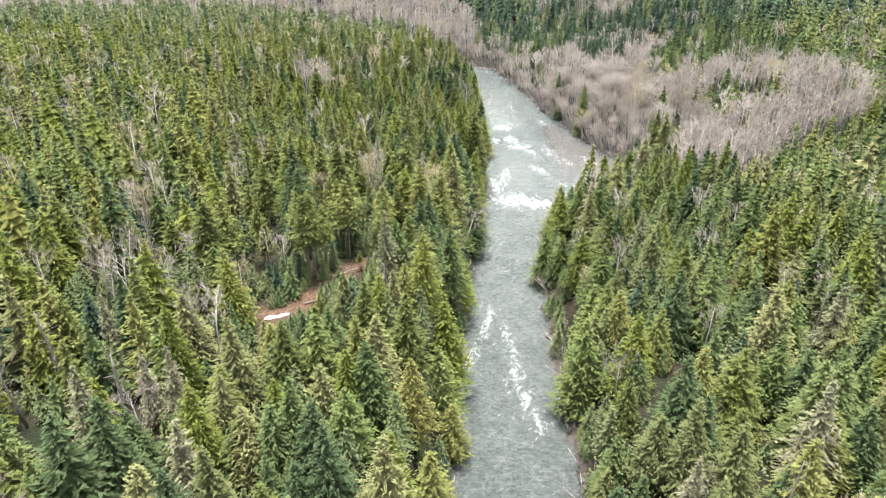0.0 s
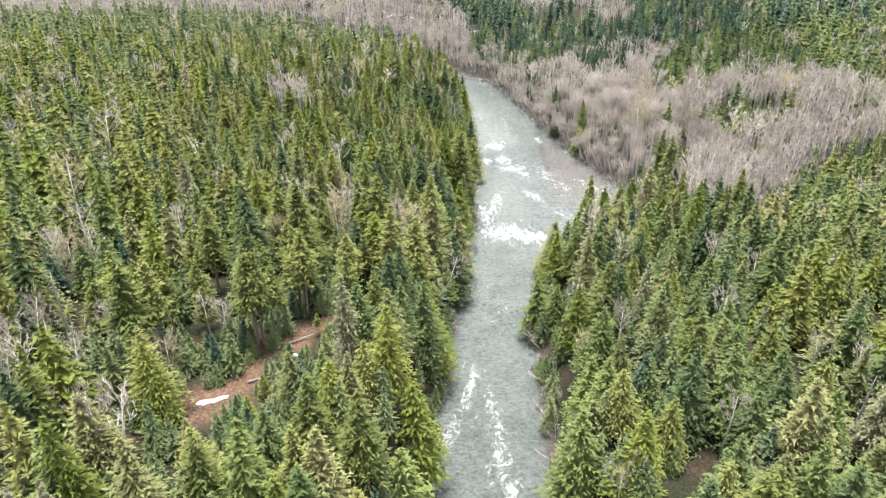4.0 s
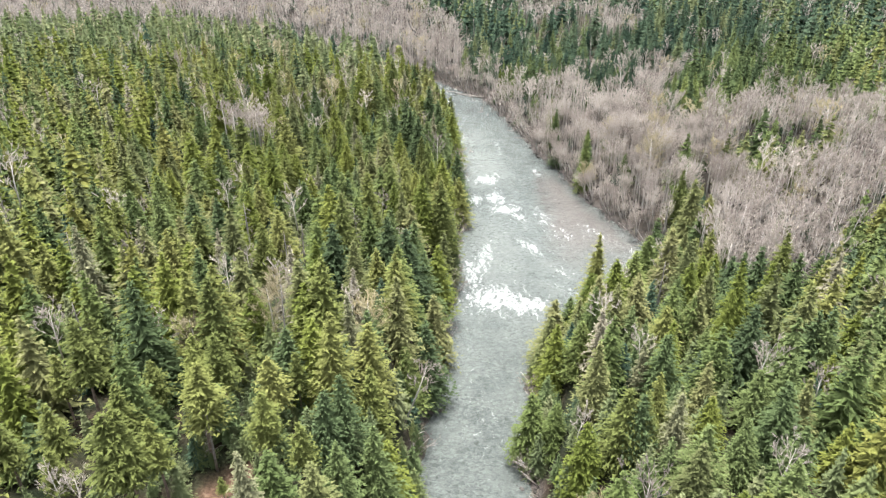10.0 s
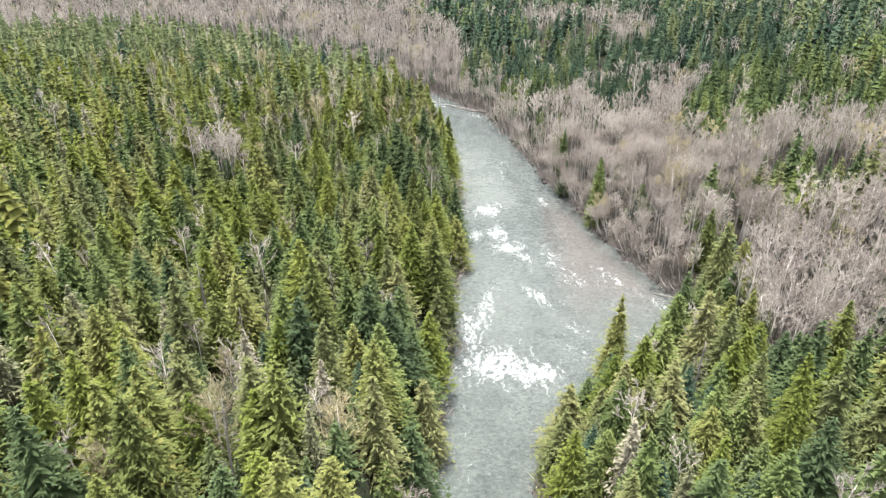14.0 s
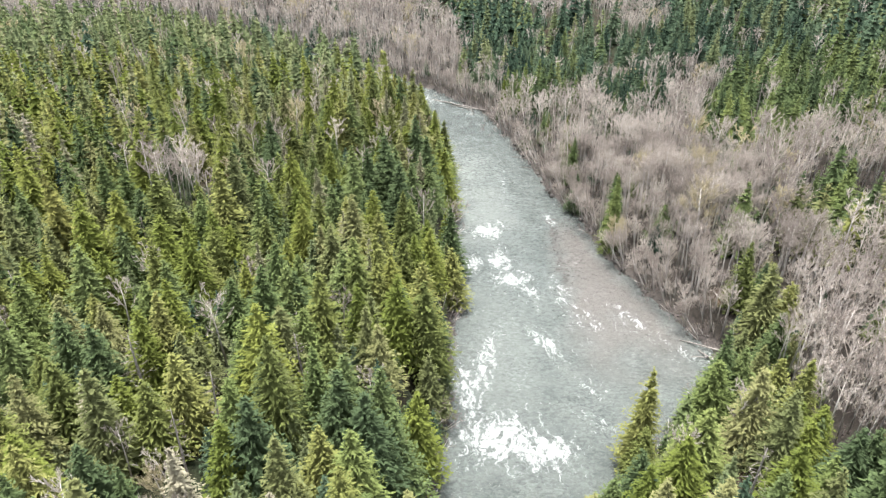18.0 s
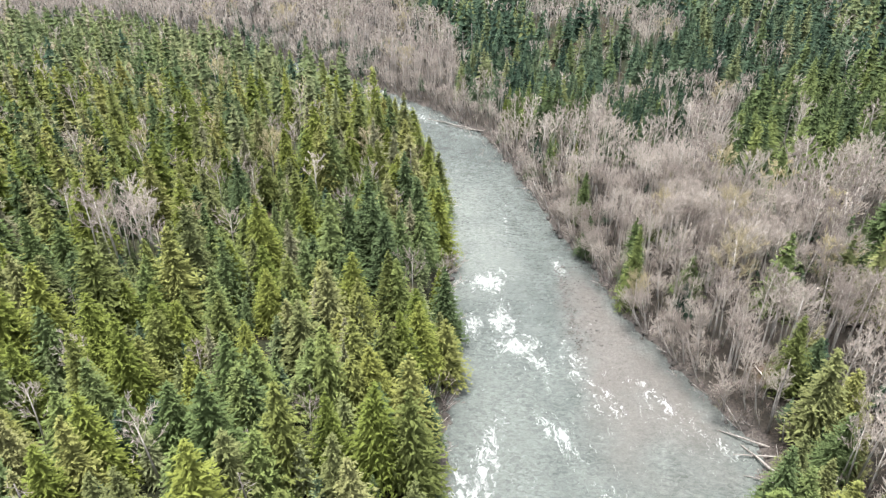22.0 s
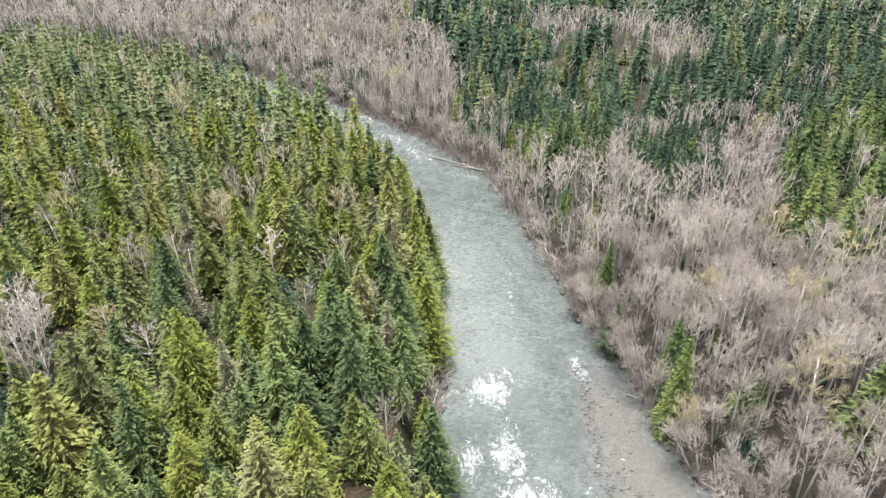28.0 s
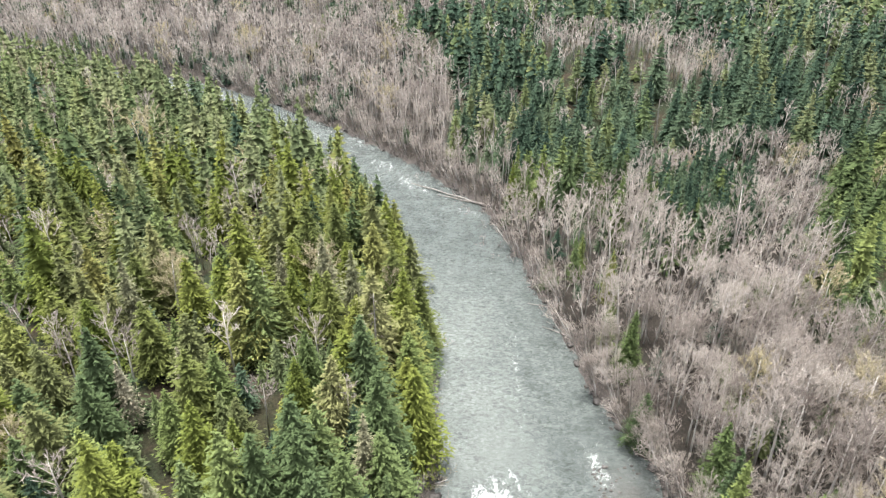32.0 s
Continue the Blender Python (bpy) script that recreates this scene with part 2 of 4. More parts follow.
class Pile:
    """Collects triangles."""

    def __init__(self):
        self.v, self.t, self.n = [], [], 0

    def add(self, verts, tris):
        verts, tris = np.asarray(verts, float).reshape(-1, 3), np.asarray(tris, int).reshape(-1, 3)
        self.v.append(verts)
        self.t.append(tris + self.n)
        self.n += len(verts)

    def arrays(self):
        return np.concatenate(self.v), np.concatenate(self.t)

    def mesh(self, name, mats, smooth=False):
        v, t = self.arrays()
        return mesh_of(name, v, t, mats, smooth=smooth)


def tube(pile, points, radii, sides=5):
    """A tapered limb along points."""
    pts = np.asarray(points, float)
    ways = np.gradient(pts, axis=0)
    ways /= np.linalg.norm(ways, axis=1)[:, None] + 1e-9
    ref = np.array([1.0, 0, 0]) if abs(ways[0, 0]) < 0.8 else np.array([0, 1.0, 0])
    u = np.cross(ways, ref)
    u /= np.linalg.norm(u, axis=1)[:, None] + 1e-9
    w = np.cross(ways, u)
    a = np.linspace(0, 2 * np.pi, sides, endpoint=False)
    ring = pts[:, None] + np.asarray(radii)[:, None, None] * (np.cos(a)[None, :, None] * u[:, None] + np.sin(a)[None, :, None] * w[:, None])
    tris = []
    for i in range(len(pts) - 1):
        for k in range(sides):
            a0, a1, b0, b1 = i * sides + k, i * sides + (k + 1) % sides, (i + 1) * sides + k, (i + 1) * sides + (k + 1) % sides
            tris += [(a0, a1, b1), (a0, b1, b0)]
    tris += [(0, k + 1, k) for k in range(1, sides - 1)]
    last = (len(pts) - 1) * sides
    tris += [(last, last + k, last + k + 1) for k in range(1, sides - 1)]
    pile.add(ring, tris)


def conifer(rng, h, spread, start, levels, per, sprays, droop, power, ragged, lift=0.1, gaps=0.0, leaf=0.6, fan=0.5, full=0.86):
    """A trunk, and a crown of ragged tiers of drooping boughs with small pointed sprays all over them, each as its own pile."""
    crown, trunk = Pile(), Pile()
    lean = rng.normal(0, 0.014, 2)
    tier = h * (1 - start) / levels
    lop = rng.uniform(-0.12, 0.12), rng.uniform(0, 6.28)
    for i in range(levels):
        rel = (i + 0.25) / levels
        z = h * start + tier * (i + 0.25)
        reach = spread * (1 - rel) ** power * (0.75 + 0.25 * min(1, rel * 6 + 0.2)) + 0.16
        reach *= 1 + 0.4 * ragged * rng.uniform(-1, 1)
        n = max(5, int(round(per * (0.4 + 0.6 * (1 - rel)))))
        a = rng.uniform(0, 6.28) + 6.283 * (np.arange(n) + rng.uniform(-0.4, 0.4, n)) / n
        long = reach * (1 + ragged * rng.uniform(-1, 0.8, n)) * (1 + lop[0] * np.cos(a - lop[1]))
        long = np.where(rng.rand(n) < gaps, long * 0.5, long)
        axis = np.array([lean[0] * z, lean[1] * z, 0])
        dip, up = droop * rng.uniform(0.7, 1.3, n), lift * (0.4 + 1.6 * rel)
        zb = z + rng.uniform(-0.5, 0.5, n) * tier
        # the boughs of a tier: a skirt with deep hollows between its tips
        tips = np.stack([np.cos(a) * long * full, np.sin(a) * long * full, zb + long * (up - dip) * full], 1) + axis
        mid = a + 0.5 * (np.roll(a, -1) - a + np.where(np.arange(n) == n - 1, 6.283, 0))
        hollow = np.minimum(long, np.roll(long, -1)) * full * rng.uniform(0.28, 0.5, n) * (1.0 if levels > 13 else 1.3)
        dents = np.stack([np.cos(mid) * hollow, np.sin(mid) * hollow, zb + hollow * (up - 0.7 * dip) - 0.25 * tier], 1) + axis
        rim = np.stack([tips, dents], 1).reshape(-1, 3)
        k = np.arange(2 * n)
        crown.add(np.concatenate([[axis + [0, 0, z + 0.6 * tier + 0.06 * reach]], rim]), np.stack([0 * k, k + 1, (k + 1) % (2 * n) + 1], 1))
        # sprays of needles on them, thickest towards the tips
        q = max(1, int(round(sprays * (0.3 + 0.7 * reach / spread))))
        s = 1.05 - 0.75 * rng.rand(n, q) ** 1.2
        swing = fan * rng.uniform(-1, 1, (n, q)) * (1.2 - 0.7 * s)
        az = a[:, None] + swing
        r = long[:, None] * s * (1 - 0.3 * np.abs(swing))
        pz = zb[:, None] + long[:, None] * (up * s - dip[:, None] * s ** 1.5) + (0.1 + 0.25 * (1 - s)) * tier + rng.uniform(-0.1, 0.2, (n, q)) * tier
        p = (np.stack([np.cos(az) * r, np.sin(az) * r, pz], 2) + axis).reshape(-1, 3)
        turn = (az + rng.uniform(-1.1, 1.1, az.shape)).ravel()
        size = leaf * (0.8 + 0.05 * reach) * rng.uniform(0.6, 1.4, len(p))
        fall = rng.uniform(-0.3, 0.45, len(p)) + 0.45 * droop
        o = np.stack([np.cos(turn), np.sin(turn), -fall], 1) * size[:, None]
        w = np.stack([-np.sin(turn), np.cos(turn), rng.uniform(-0.5, 0.5, len(p))], 1) * (size * rng.uniform(0.2, 0.34, len(p)))[:, None]
        tri = np.stack([p - 0.5 * o + w, p - 0.5 * o - w, p + 0.6 * o], 1).reshape(-1, 3)
        crown.add(tri, np.arange(len(tri)).reshape(-1, 3))
    top = np.array([lean[0] * h, lean[1] * h, h * 1.02])
    for a0 in rng.uniform(0, 6.28, 3):
        foot = top - [0, 0, 0.07 * h]
        o = np.array([np.cos(a0), np.sin(a0), 0]) * 0.2
        crown.add([foot + o, foot - o, top], [(0, 1, 2)])
    rad = 0.011 * h + 0.08
    fine = leaf < 0.8
    hs = np.array([-0.04, 0.02, 0.45, 0.9]) * h
    radii = [rad * 1.5, rad * 1.05, rad * 0.65, 0.03]
    if not fine:
        hs, radii = hs[[0, 3]], [rad * 1.3, 0.03]
    tube(trunk, [(lean[0] * z, lean[1] * z, z) for z in hs], radii, 5 if fine else 3)
    return trunk, crown


def slivers(pile, at, way, across):
    """Thin tapered twigs, each one triangle."""
    side = np.cross(way, across)
    return pile.add(np.stack([at - side, at + side, at + way], 1).reshape(-1, 3), np.arange(3 * len(at)).reshape(-1, 3))


def bare_tree(rng, h, spread, limbs, twigs, lean=0.0, wide=0.05, stems=1, low=0.25, slim=False):
    """Leafless broadleaf: a pale stem, limbs that rise and fan out, branches along them and fine twigs along those."""
    trunk, crown = Pile(), Pile()
    for _ in range(stems):
        a0 = rng.uniform(0, 6.28)
        tilt = lean + (0.16 if stems > 1 else 0.05) * rng.uniform(0.4, 1.2)
        way = np.array([np.cos(a0) * tilt, np.sin(a0) * tilt, 1.0])
        bow = rng.normal(0, 0.05, 2)

        def stem(z):
            r = z / h
            return np.stack([way[0] * z + bow[0] * h * r * r, way[1] * z + bow[1] * h * r * r, z], -1)

        rad = 0.0125 * h + 0.05
        zs = np.array([-0.03, 0.3, 0.62, 0.97]) * h
        if slim:
            tube(trunk, stem(zs[[0, 2, 3]]), [rad * 1.1, rad * 0.6, 0.03], 3)
        else:
            tube(trunk, stem(zs), [rad * 1.3, rad, rad * 0.65, 0.03], 4)
        k = np.arange(limbs)
        rel = (k + rng.rand(limbs)) / limbs
        z = h * (low + (0.93 - low) * rel)
        a = a0 + 2.4 * k + rng.uniform(-0.4, 0.4, limbs)
        long = spread * np.sin(np.pi * (0.3 + 0.62 * rel)) ** 0.8 * rng.uniform(0.7, 1.2, limbs)
        rise = np.minimum(rng.uniform(0.8, 1.5, limbs), (h * 1.02 - z) / long)
        out = np.stack([np.cos(a), np.sin(a), 0 * a], 1)
        foot = stem(z)
        tip = foot + out * long[:, None] + np.stack([0 * a, 0 * a, rise * long], 1)
        mid = 0.5 * (foot + tip) + out * (0.08 * long)[:, None]
        for f, m, e, q in zip(foot, mid, tip, rel):
            if slim:
                across = np.cross(e - f, [0.3, 0.2, 1.0])
                across *= rad * 0.28 / (np.linalg.norm(across) + 1e-9)
                crown.add([f - across, f + across, e], [(0, 1, 2)])
            else:
                tube(crown, [f, m, e], [rad * 0.3 * (1.1 - q * 0.6), rad * 0.18, 0.015], 3)
        # branches along the limbs, then twigs along the branches
        n = max(3, twigs // 4)
        s = rng.uniform(0.25, 1.0, (limbs, n, 1))
        p = (foot[:, None] * (1 - s) ** 2 + 2 * mid[:, None] * s * (1 - s) + tip[:, None] * s * s).reshape(-1, 3)
        along = np.repeat((tip - foot) / np.linalg.norm(tip - foot, axis=1)[:, None], n, 0)
        d = along * 0.65 + rng.normal(0, 0.45, (len(p), 3)) + [0, 0, 0.4]
        d *= (rng.uniform(0.6, 1.15, (len(p), 1)) * (0.45 + 0.28 * spread)) / np.linalg.norm(d, axis=1)[:, None]
        turned = rng.normal(0, 1, (len(p), 3))
        slivers(crown, p, d, turned / (np.linalg.norm(np.cross(d, turned), axis=1)[:, None] + 1e-9) * wide * 1.5)
        t = max(2, 2 * twigs // n)
        u = rng.uniform(0.2, 1.0, (len(p), t, 1))
        q = (p[:, None] + d[:, None] * u).reshape(-1, 3)
        e = np.repeat(d, t, 0) * 0.28 + rng.normal(0, 0.3, (len(q), 3)) * (0.5 + 0.16 * spread) + [0, 0, 0.2]
        turned = rng.normal(0, 1, (len(q), 3))
        slivers(crown, q, e, turned / (np.linalg.norm(np.cross(e, turned), axis=1)[:, None] + 1e-9) * wide)
    return trunk, crown


def snag(rng, h, count):
    """Dead standing conifer: bare pole with a broken top, and each of its branches as a pile of its own."""
    trunk, limbs = Pile(), []
    lean = rng.normal(0, 0.03, 2)
    rad = 0.010 * h + 0.07
    zs = np.array([-0.03, 0.3, 0.6, 0.85, 1.0]) * h
    tube(trunk, [(lean[0] * z, lean[1] * z, z) for z in zs], [rad * 1.3, rad, rad * 0.7, rad * 0.45, rad * 0.2], 5)
    for k in range(count):
        z = h * (0.3 + 0.69 * (k + rng.rand()) / count)
        a = rng.uniform(0, 6.28)
        long = (0.4 + 2.6 * (1 - z / h)) * rng.uniform(0.5, 1.2) + 0.6
        o = np.array([np.cos(a), np.sin(a), 0.0])
        f = np.array([lean[0] * z, lean[1] * z, z])
        pts = [f, f + o * long * 0.6 + [0, 0, rng.uniform(-0.1, 0.25) * long], f + o * long + [0, 0, rng.uniform(-0.35, 0.3) * long]]
        limb = Pile()
        tube(limb, pts, [0.055, 0.035, 0.012], 3)
        for j in range(4):
            p = pts[1] + (pts[2] - pts[1]) * rng.uniform(-0.6, 0.9)
            d = o * 0.3 + rng.normal(0, 0.5, 3) - [0, 0, 0.3]
            w = np.cross(d, [0, 0, 1]) * 0.04
            limb.add([p - w, p + w, p + d], [(0, 1, 2)])
        limbs.append(limb)
    return trunk, limbs


CONIFERS = ("cedar", "hemlock", "fir", "spruce", "silver_fir", "young_cedar", "young_hemlock", "young_fir")


# name, label, category, builder for near detail, builder for far detail; all are unit models of about 24 m (bare trees 15 m)
def make(kind, rng, fine):
    """fine: True near by, "plain" further off, "mid" across the river, False far off, None on the skyline."""
    f = fine is True
    base = kind.replace("young_", "")
    # spread, start of the crown, droop, power, ragged, lift, gaps, size of sprays, fan
    shape = {"cedar": (5.4, 0.03, 0.46, 0.82, 0.12, 0.16, 0.0, 0.62, 0.5), "hemlock": (5.2, 0.05, 0.34, 0.82, 0.22, 0.2, 0.06, 0.62, 0.42),
             "fir": (5.5, 0.04, 0.26, 0.86, 0.18, 0.1, 0.03, 0.62, 0.34), "spruce": (4.9, 0.05, 0.34, 0.8, 0.26, 0.14, 0.1, 0.6, 0.38),
             "silver_fir": (5.2, 0.04, 0.32, 0.83, 0.17, 0.18, 0.03, 0.62, 0.4), "pole": (3.8, 0.45, 0.3, 0.7, 0.35, 0.2, 0.15, 0.7, 0.5),
             "lichen": (4.0, 0.14, 0.45, 0.75, 0.4, 0.12, 0.25, 0.62, 0.5)}
    if base in shape:
        wide, start, droop, power, ragged, lift, gaps, leaf, fan = shape[base]
        levels, per, sprays, grow = {True: (24, 15, 7, 1.0), "plain": (18, 11, 5, 1.3), "mid": (17, 10, 4, 0.95), False: (13, 9, 2, 1.2), None: (9, 8, 1, 1.35)}[fine]
        if kind.startswith("young_"):
            levels, per, sprays, grow = {True: (15, 10, 4, 1.25), "plain": (15, 10, 4, 1.25), "mid": (17, 10, 4, 0.95), False: (12, 9, 2, 1.2), None: (9, 8, 1, 1.35)}[fine]
        if base == "pole":
            levels = levels * 2 // 3
        if base == "fir":
            levels, per = levels - levels // 6, per + 2
        return conifer(rng, 22, wide * rng.uniform(0.9, 1.1), start, levels, per, sprays, droop * rng.uniform(0.9, 1.1), power * rng.uniform(0.9, 1.12), ragged, lift, gaps, leaf * grow, fan)
    if kind == "snag":
        return snag(rng, 21, 22 if f else 16)
    if kind == "budding":
        return bare_tree(rng, 16, rng.uniform(3.6, 4.4), 20 if f else 12, 52 if f else 20, 0.0, 0.036 if f else 0.09, 1, 0.28, not f)
    if kind == "shrub":
        return bare_tree(rng, 5, rng.uniform(1.6, 2.2), 5, 8 if f else 5, 0.35, 0.028 if f else 0.06, 2 if f else 1, 0.1, True)
    return bare_tree(rng, 15, rng.uniform(3.0, 3.8), 20 if f else 11 if fine is not None else 6, 28 if f else 16 if fine is not None else 7, 0.03, 0.03 if f else 0.062 if fine is not None else 0.2, 1, 0.53, not f)


# ---- ground: one sheet to the horizon ----
def spread_axis(fine0, fine1, fine, mid0, mid1, mid, far0, far1):
    a = list(np.arange(fine0, fine1 + 0.01, fine))
    lo, hi = list(np.arange(fine0 - mid, mid0, -mid)), list(np.arange(fine1 + mid, mid1, mid))
    step_out = [far0 + (lo[-1] - far0) * q for q in (0, 0.35, 0.6, 0.78, 0.9)]
    step_up = [hi[-1] + (far1 - hi[-1]) * q for q in (0.1, 0.22, 0.4, 0.65, 1)]
    return np.array(step_out + lo[::-1] + a + hi + step_up)


def sheet(xs, ys):
    gx, gy = np.meshgrid(xs, ys)
    nx, ny = len(xs), len(ys)
    i = (np.arange(ny - 1)[:, None] * nx + np.arange(nx - 1)[None]).ravel()
    return gx.ravel(), gy.ravel(), np.concatenate([np.stack([i, i + 1, i + nx + 1], 1), np.stack([i, i + nx + 1, i + nx], 1)])


GROUND_MAT, tree, bsdf = material("forest_floor", 0.95)
geo = tree.nodes.new("ShaderNodeNewGeometry")
n1 = node(tree, "ShaderNodeTexNoise", Scale=0.12, Detail=8.0)
n2 = node(tree, "ShaderNodeTexNoise", Scale=1.6, Detail=6.0)
for n in (n1, n2):
    tree.links.new(geo.outputs["Position"], n.inputs["Vector"])
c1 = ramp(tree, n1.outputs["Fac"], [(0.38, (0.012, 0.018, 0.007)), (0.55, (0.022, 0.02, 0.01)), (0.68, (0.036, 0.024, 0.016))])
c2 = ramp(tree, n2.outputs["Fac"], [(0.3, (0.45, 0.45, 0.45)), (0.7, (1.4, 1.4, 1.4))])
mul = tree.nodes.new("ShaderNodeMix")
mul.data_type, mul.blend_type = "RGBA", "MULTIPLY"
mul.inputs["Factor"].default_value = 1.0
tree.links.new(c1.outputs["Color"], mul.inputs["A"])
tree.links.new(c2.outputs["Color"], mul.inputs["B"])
bare = tree.nodes.new("ShaderNodeAttribute")
bare.attribute_name = "bare"
litter = ramp(tree, n2.outputs["Fac"], [(0.3, (0.05, 0.03, 0.02)), (0.55, (0.11, 0.064, 0.042)), (0.75, (0.18, 0.125, 0.092))])
mb = tree.nodes.new("ShaderNodeMix")
mb.data_type = "RGBA"
tree.links.new(bare.outputs["Fac"], mb.inputs["Factor"])
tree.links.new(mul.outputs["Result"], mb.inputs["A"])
tree.links.new(litter.outputs["Color"], mb.inputs["B"])
# grey-brown leaf mould, its colour darkened to paint shade between the alders
shaded_mould_at = tree.nodes.new("ShaderNodeAttribute")
shaded_mould_at.attribute_name = "shaded_mould"
shaded_mould = ramp(tree, n2.outputs["Fac"], [(0.3, (0.008, 0.007, 0.006)), (0.55, (0.02, 0.016, 0.013)), (0.75, (0.042, 0.033, 0.028))])
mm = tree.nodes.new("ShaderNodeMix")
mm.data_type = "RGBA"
tree.links.new(shaded_mould_at.outputs["Fac"], mm.inputs["Factor"])
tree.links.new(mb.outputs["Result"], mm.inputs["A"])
tree.links.new(shaded_mould.outputs["Color"], mm.inputs["B"])
rocky = tree.nodes.new("ShaderNodeAttribute")
rocky.attribute_name = "rocky"
stone = ramp(tree, n2.outputs["Fac"], [(0.3, (0.03, 0.027, 0.025)), (0.7, (0.11, 0.095, 0.085))])
mr = tree.nodes.new("ShaderNodeMix")
mr.data_type = "RGBA"
tree.links.new(rocky.outputs["Fac"], mr.inputs["Factor"])
tree.links.new(mm.outputs["Result"], mr.inputs["A"])
tree.links.new(stone.outputs["Color"], mr.inputs["B"])
tree.links.new(mr.outputs["Result"], bsdf.inputs["Base Color"])
bp = node(tree, "ShaderNodeBump", Strength=0.8, Distance=0.4)
tree.links.new(n2.outputs["Fac"], bp.inputs["Height"])
tree.links.new(bp.outputs["Normal"], bsdf.inputs["Normal"])

gx, gy, gt = sheet(spread_axis(-30, 110, 2.0, -480, 480, 7, -4500, 4500), spread_axis(70, 610, 2.5, -60, 900, 7, -4500, 4500))
gap = river_gap(gx, gy)
gz = ground(gx, gy, gap)
bare_at = np.clip(np.maximum(1 - edge_distance(gx, gy, CLEARING) / 3, inside(gx, gy, CLEARING) * 1.0), 0, 1)
bare_at = np.maximum(bare_at, np.clip(1.2 - np.hypot(gx - 108, (gy - 324) * 1.1) / 9, 0, 1))
bare_at = np.maximum(bare_at, 0.5 * step(0.5, 2, gap) * (1 - step(3, 6, gap)) * (gy < 260) * np.clip(0.5 + 0.9 * soft_noise(gx, gy, 9, 15), 0, 1))
# mask of the shade-darkened mould: all the alder ground
shaded_mould = 0.9 * (inside(gx, gy, ALDER_FLAT) | inside(gx, gy, FAR_ALDER)) * (1 - bare_at)
bare_at *= np.clip(0.75 + 0.45 * soft_noise(gx, gy, 3.0, 14), 0.15, 1)
rock_at = np.clip(1.5 - np.abs(gap) / 3.0, 0, 1)
ground_sheet = new("ground", mesh_of("ground", np.stack([gx, gy, gz], 1), gt, GROUND_MAT, {"bare": bare_at, "shaded_mould": shaded_mould, "rocky": rock_at}, smooth=True))
tagged(ground_sheet, "dark forest floor with reddish leaf litter between the trees", "ground", kind="structure")

# ---- river ----
WATER, tree, bsdf = material("river_water", 0.12)
bsdf.inputs["Specular IOR Level"].default_value = 0.5
bsdf.inputs["IOR"].default_value = 1.33
link = tree.links.new
geo = tree.nodes.new("ShaderNodeNewGeometry")


def attribute(key):
    a = tree.nodes.new("ShaderNodeAttribute")
    a.attribute_name = key
    return a.outputs["Fac"]


flow = tree.nodes.new("ShaderNodeMapping")
flow.inputs["Scale"].default_value = (1.0, 0.45, 1.0)
link(geo.outputs["Position"], flow.inputs["Vector"])
warp = node(tree, "ShaderNodeTexNoise", Scale=0.16, Detail=3.0)
link(geo.outputs["Position"], warp.inputs["Vector"])
bend = tree.nodes.new("ShaderNodeVectorMath")
bend.operation = "MULTIPLY_ADD"
bend.inputs[1].default_value = (9, 9, 0)
link(warp.outputs["Color"], bend.inputs[0])
link(flow.outputs[0], bend.inputs[2])
fine = node(tree, "ShaderNodeTexNoise", Scale=0.62, Detail=6.0, Roughness=0.58)
link(bend.outputs[0], fine.inputs["Vector"])
speck = node(tree, "ShaderNodeTexNoise", Scale=2.6, Detail=5.0, Roughness=0.6)
link(bend.outputs[0], speck.inputs["Vector"])
lace = tree.nodes.new("ShaderNodeMath")
lace.operation = "MULTIPLY_ADD"
lace.inputs[1].default_value = 3.4
link(fine.outputs["Fac"], lace.inputs[0])
link(attribute("foam"), lace.inputs[2])
lace2 = tree.nodes.new("ShaderNodeMath")
lace2.operation = "MULTIPLY_ADD"
lace2.inputs[1].default_value = 2.4
link(speck.outputs["Fac"], lace2.inputs[0])
link(lace.outputs[0], lace2.inputs[2])
mask = tree.nodes.new("ShaderNodeMapRange")
mask.inputs["From Min"].default_value, mask.inputs["From Max"].default_value = 3.62, 5.0
link(lace2.outputs[0], mask.inputs["Value"])
body = ramp(tree, warp.outputs["Fac"], [(0.35, (0.068, 0.08, 0.076)), (0.65, (0.102, 0.117, 0.111))])
# paler water: aeration by the rapids, and sky reflection painted into the colour
milky_glare = tree.nodes.new("ShaderNodeMix")
milky_glare.data_type = "RGBA"
milky_glare.inputs["B"].default_value = (0.165, 0.182, 0.17, 1)
link(attribute("milky_glare"), milky_glare.inputs["Factor"])
link(body.outputs["Color"], milky_glare.inputs["A"])
shoal = tree.nodes.new("ShaderNodeMix")
shoal.data_type = "RGBA"
link(attribute("shoal"), shoal.inputs["Factor"])
pebbles = ramp(tree, speck.outputs["Fac"], [(0.35, (0.076, 0.07, 0.064)), (0.65, (0.106, 0.098, 0.09))])
link(milky_glare.outputs["Result"], shoal.inputs["A"])
link(pebbles.outputs["Color"], shoal.inputs["B"])
white = tree.nodes.new("ShaderNodeMix")
white.data_type = "RGBA"
white.inputs["B"].default_value = (0.7, 0.73, 0.72, 1)
link(mask.outputs[0], white.inputs["Factor"])
# light and dark of ripples, painted into the water colour by stretched noise
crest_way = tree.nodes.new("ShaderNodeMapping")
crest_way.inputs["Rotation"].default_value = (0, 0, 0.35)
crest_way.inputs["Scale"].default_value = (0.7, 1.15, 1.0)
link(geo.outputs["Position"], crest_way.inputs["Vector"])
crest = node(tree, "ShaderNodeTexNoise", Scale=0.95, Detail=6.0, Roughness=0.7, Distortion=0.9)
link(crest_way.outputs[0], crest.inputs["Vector"])
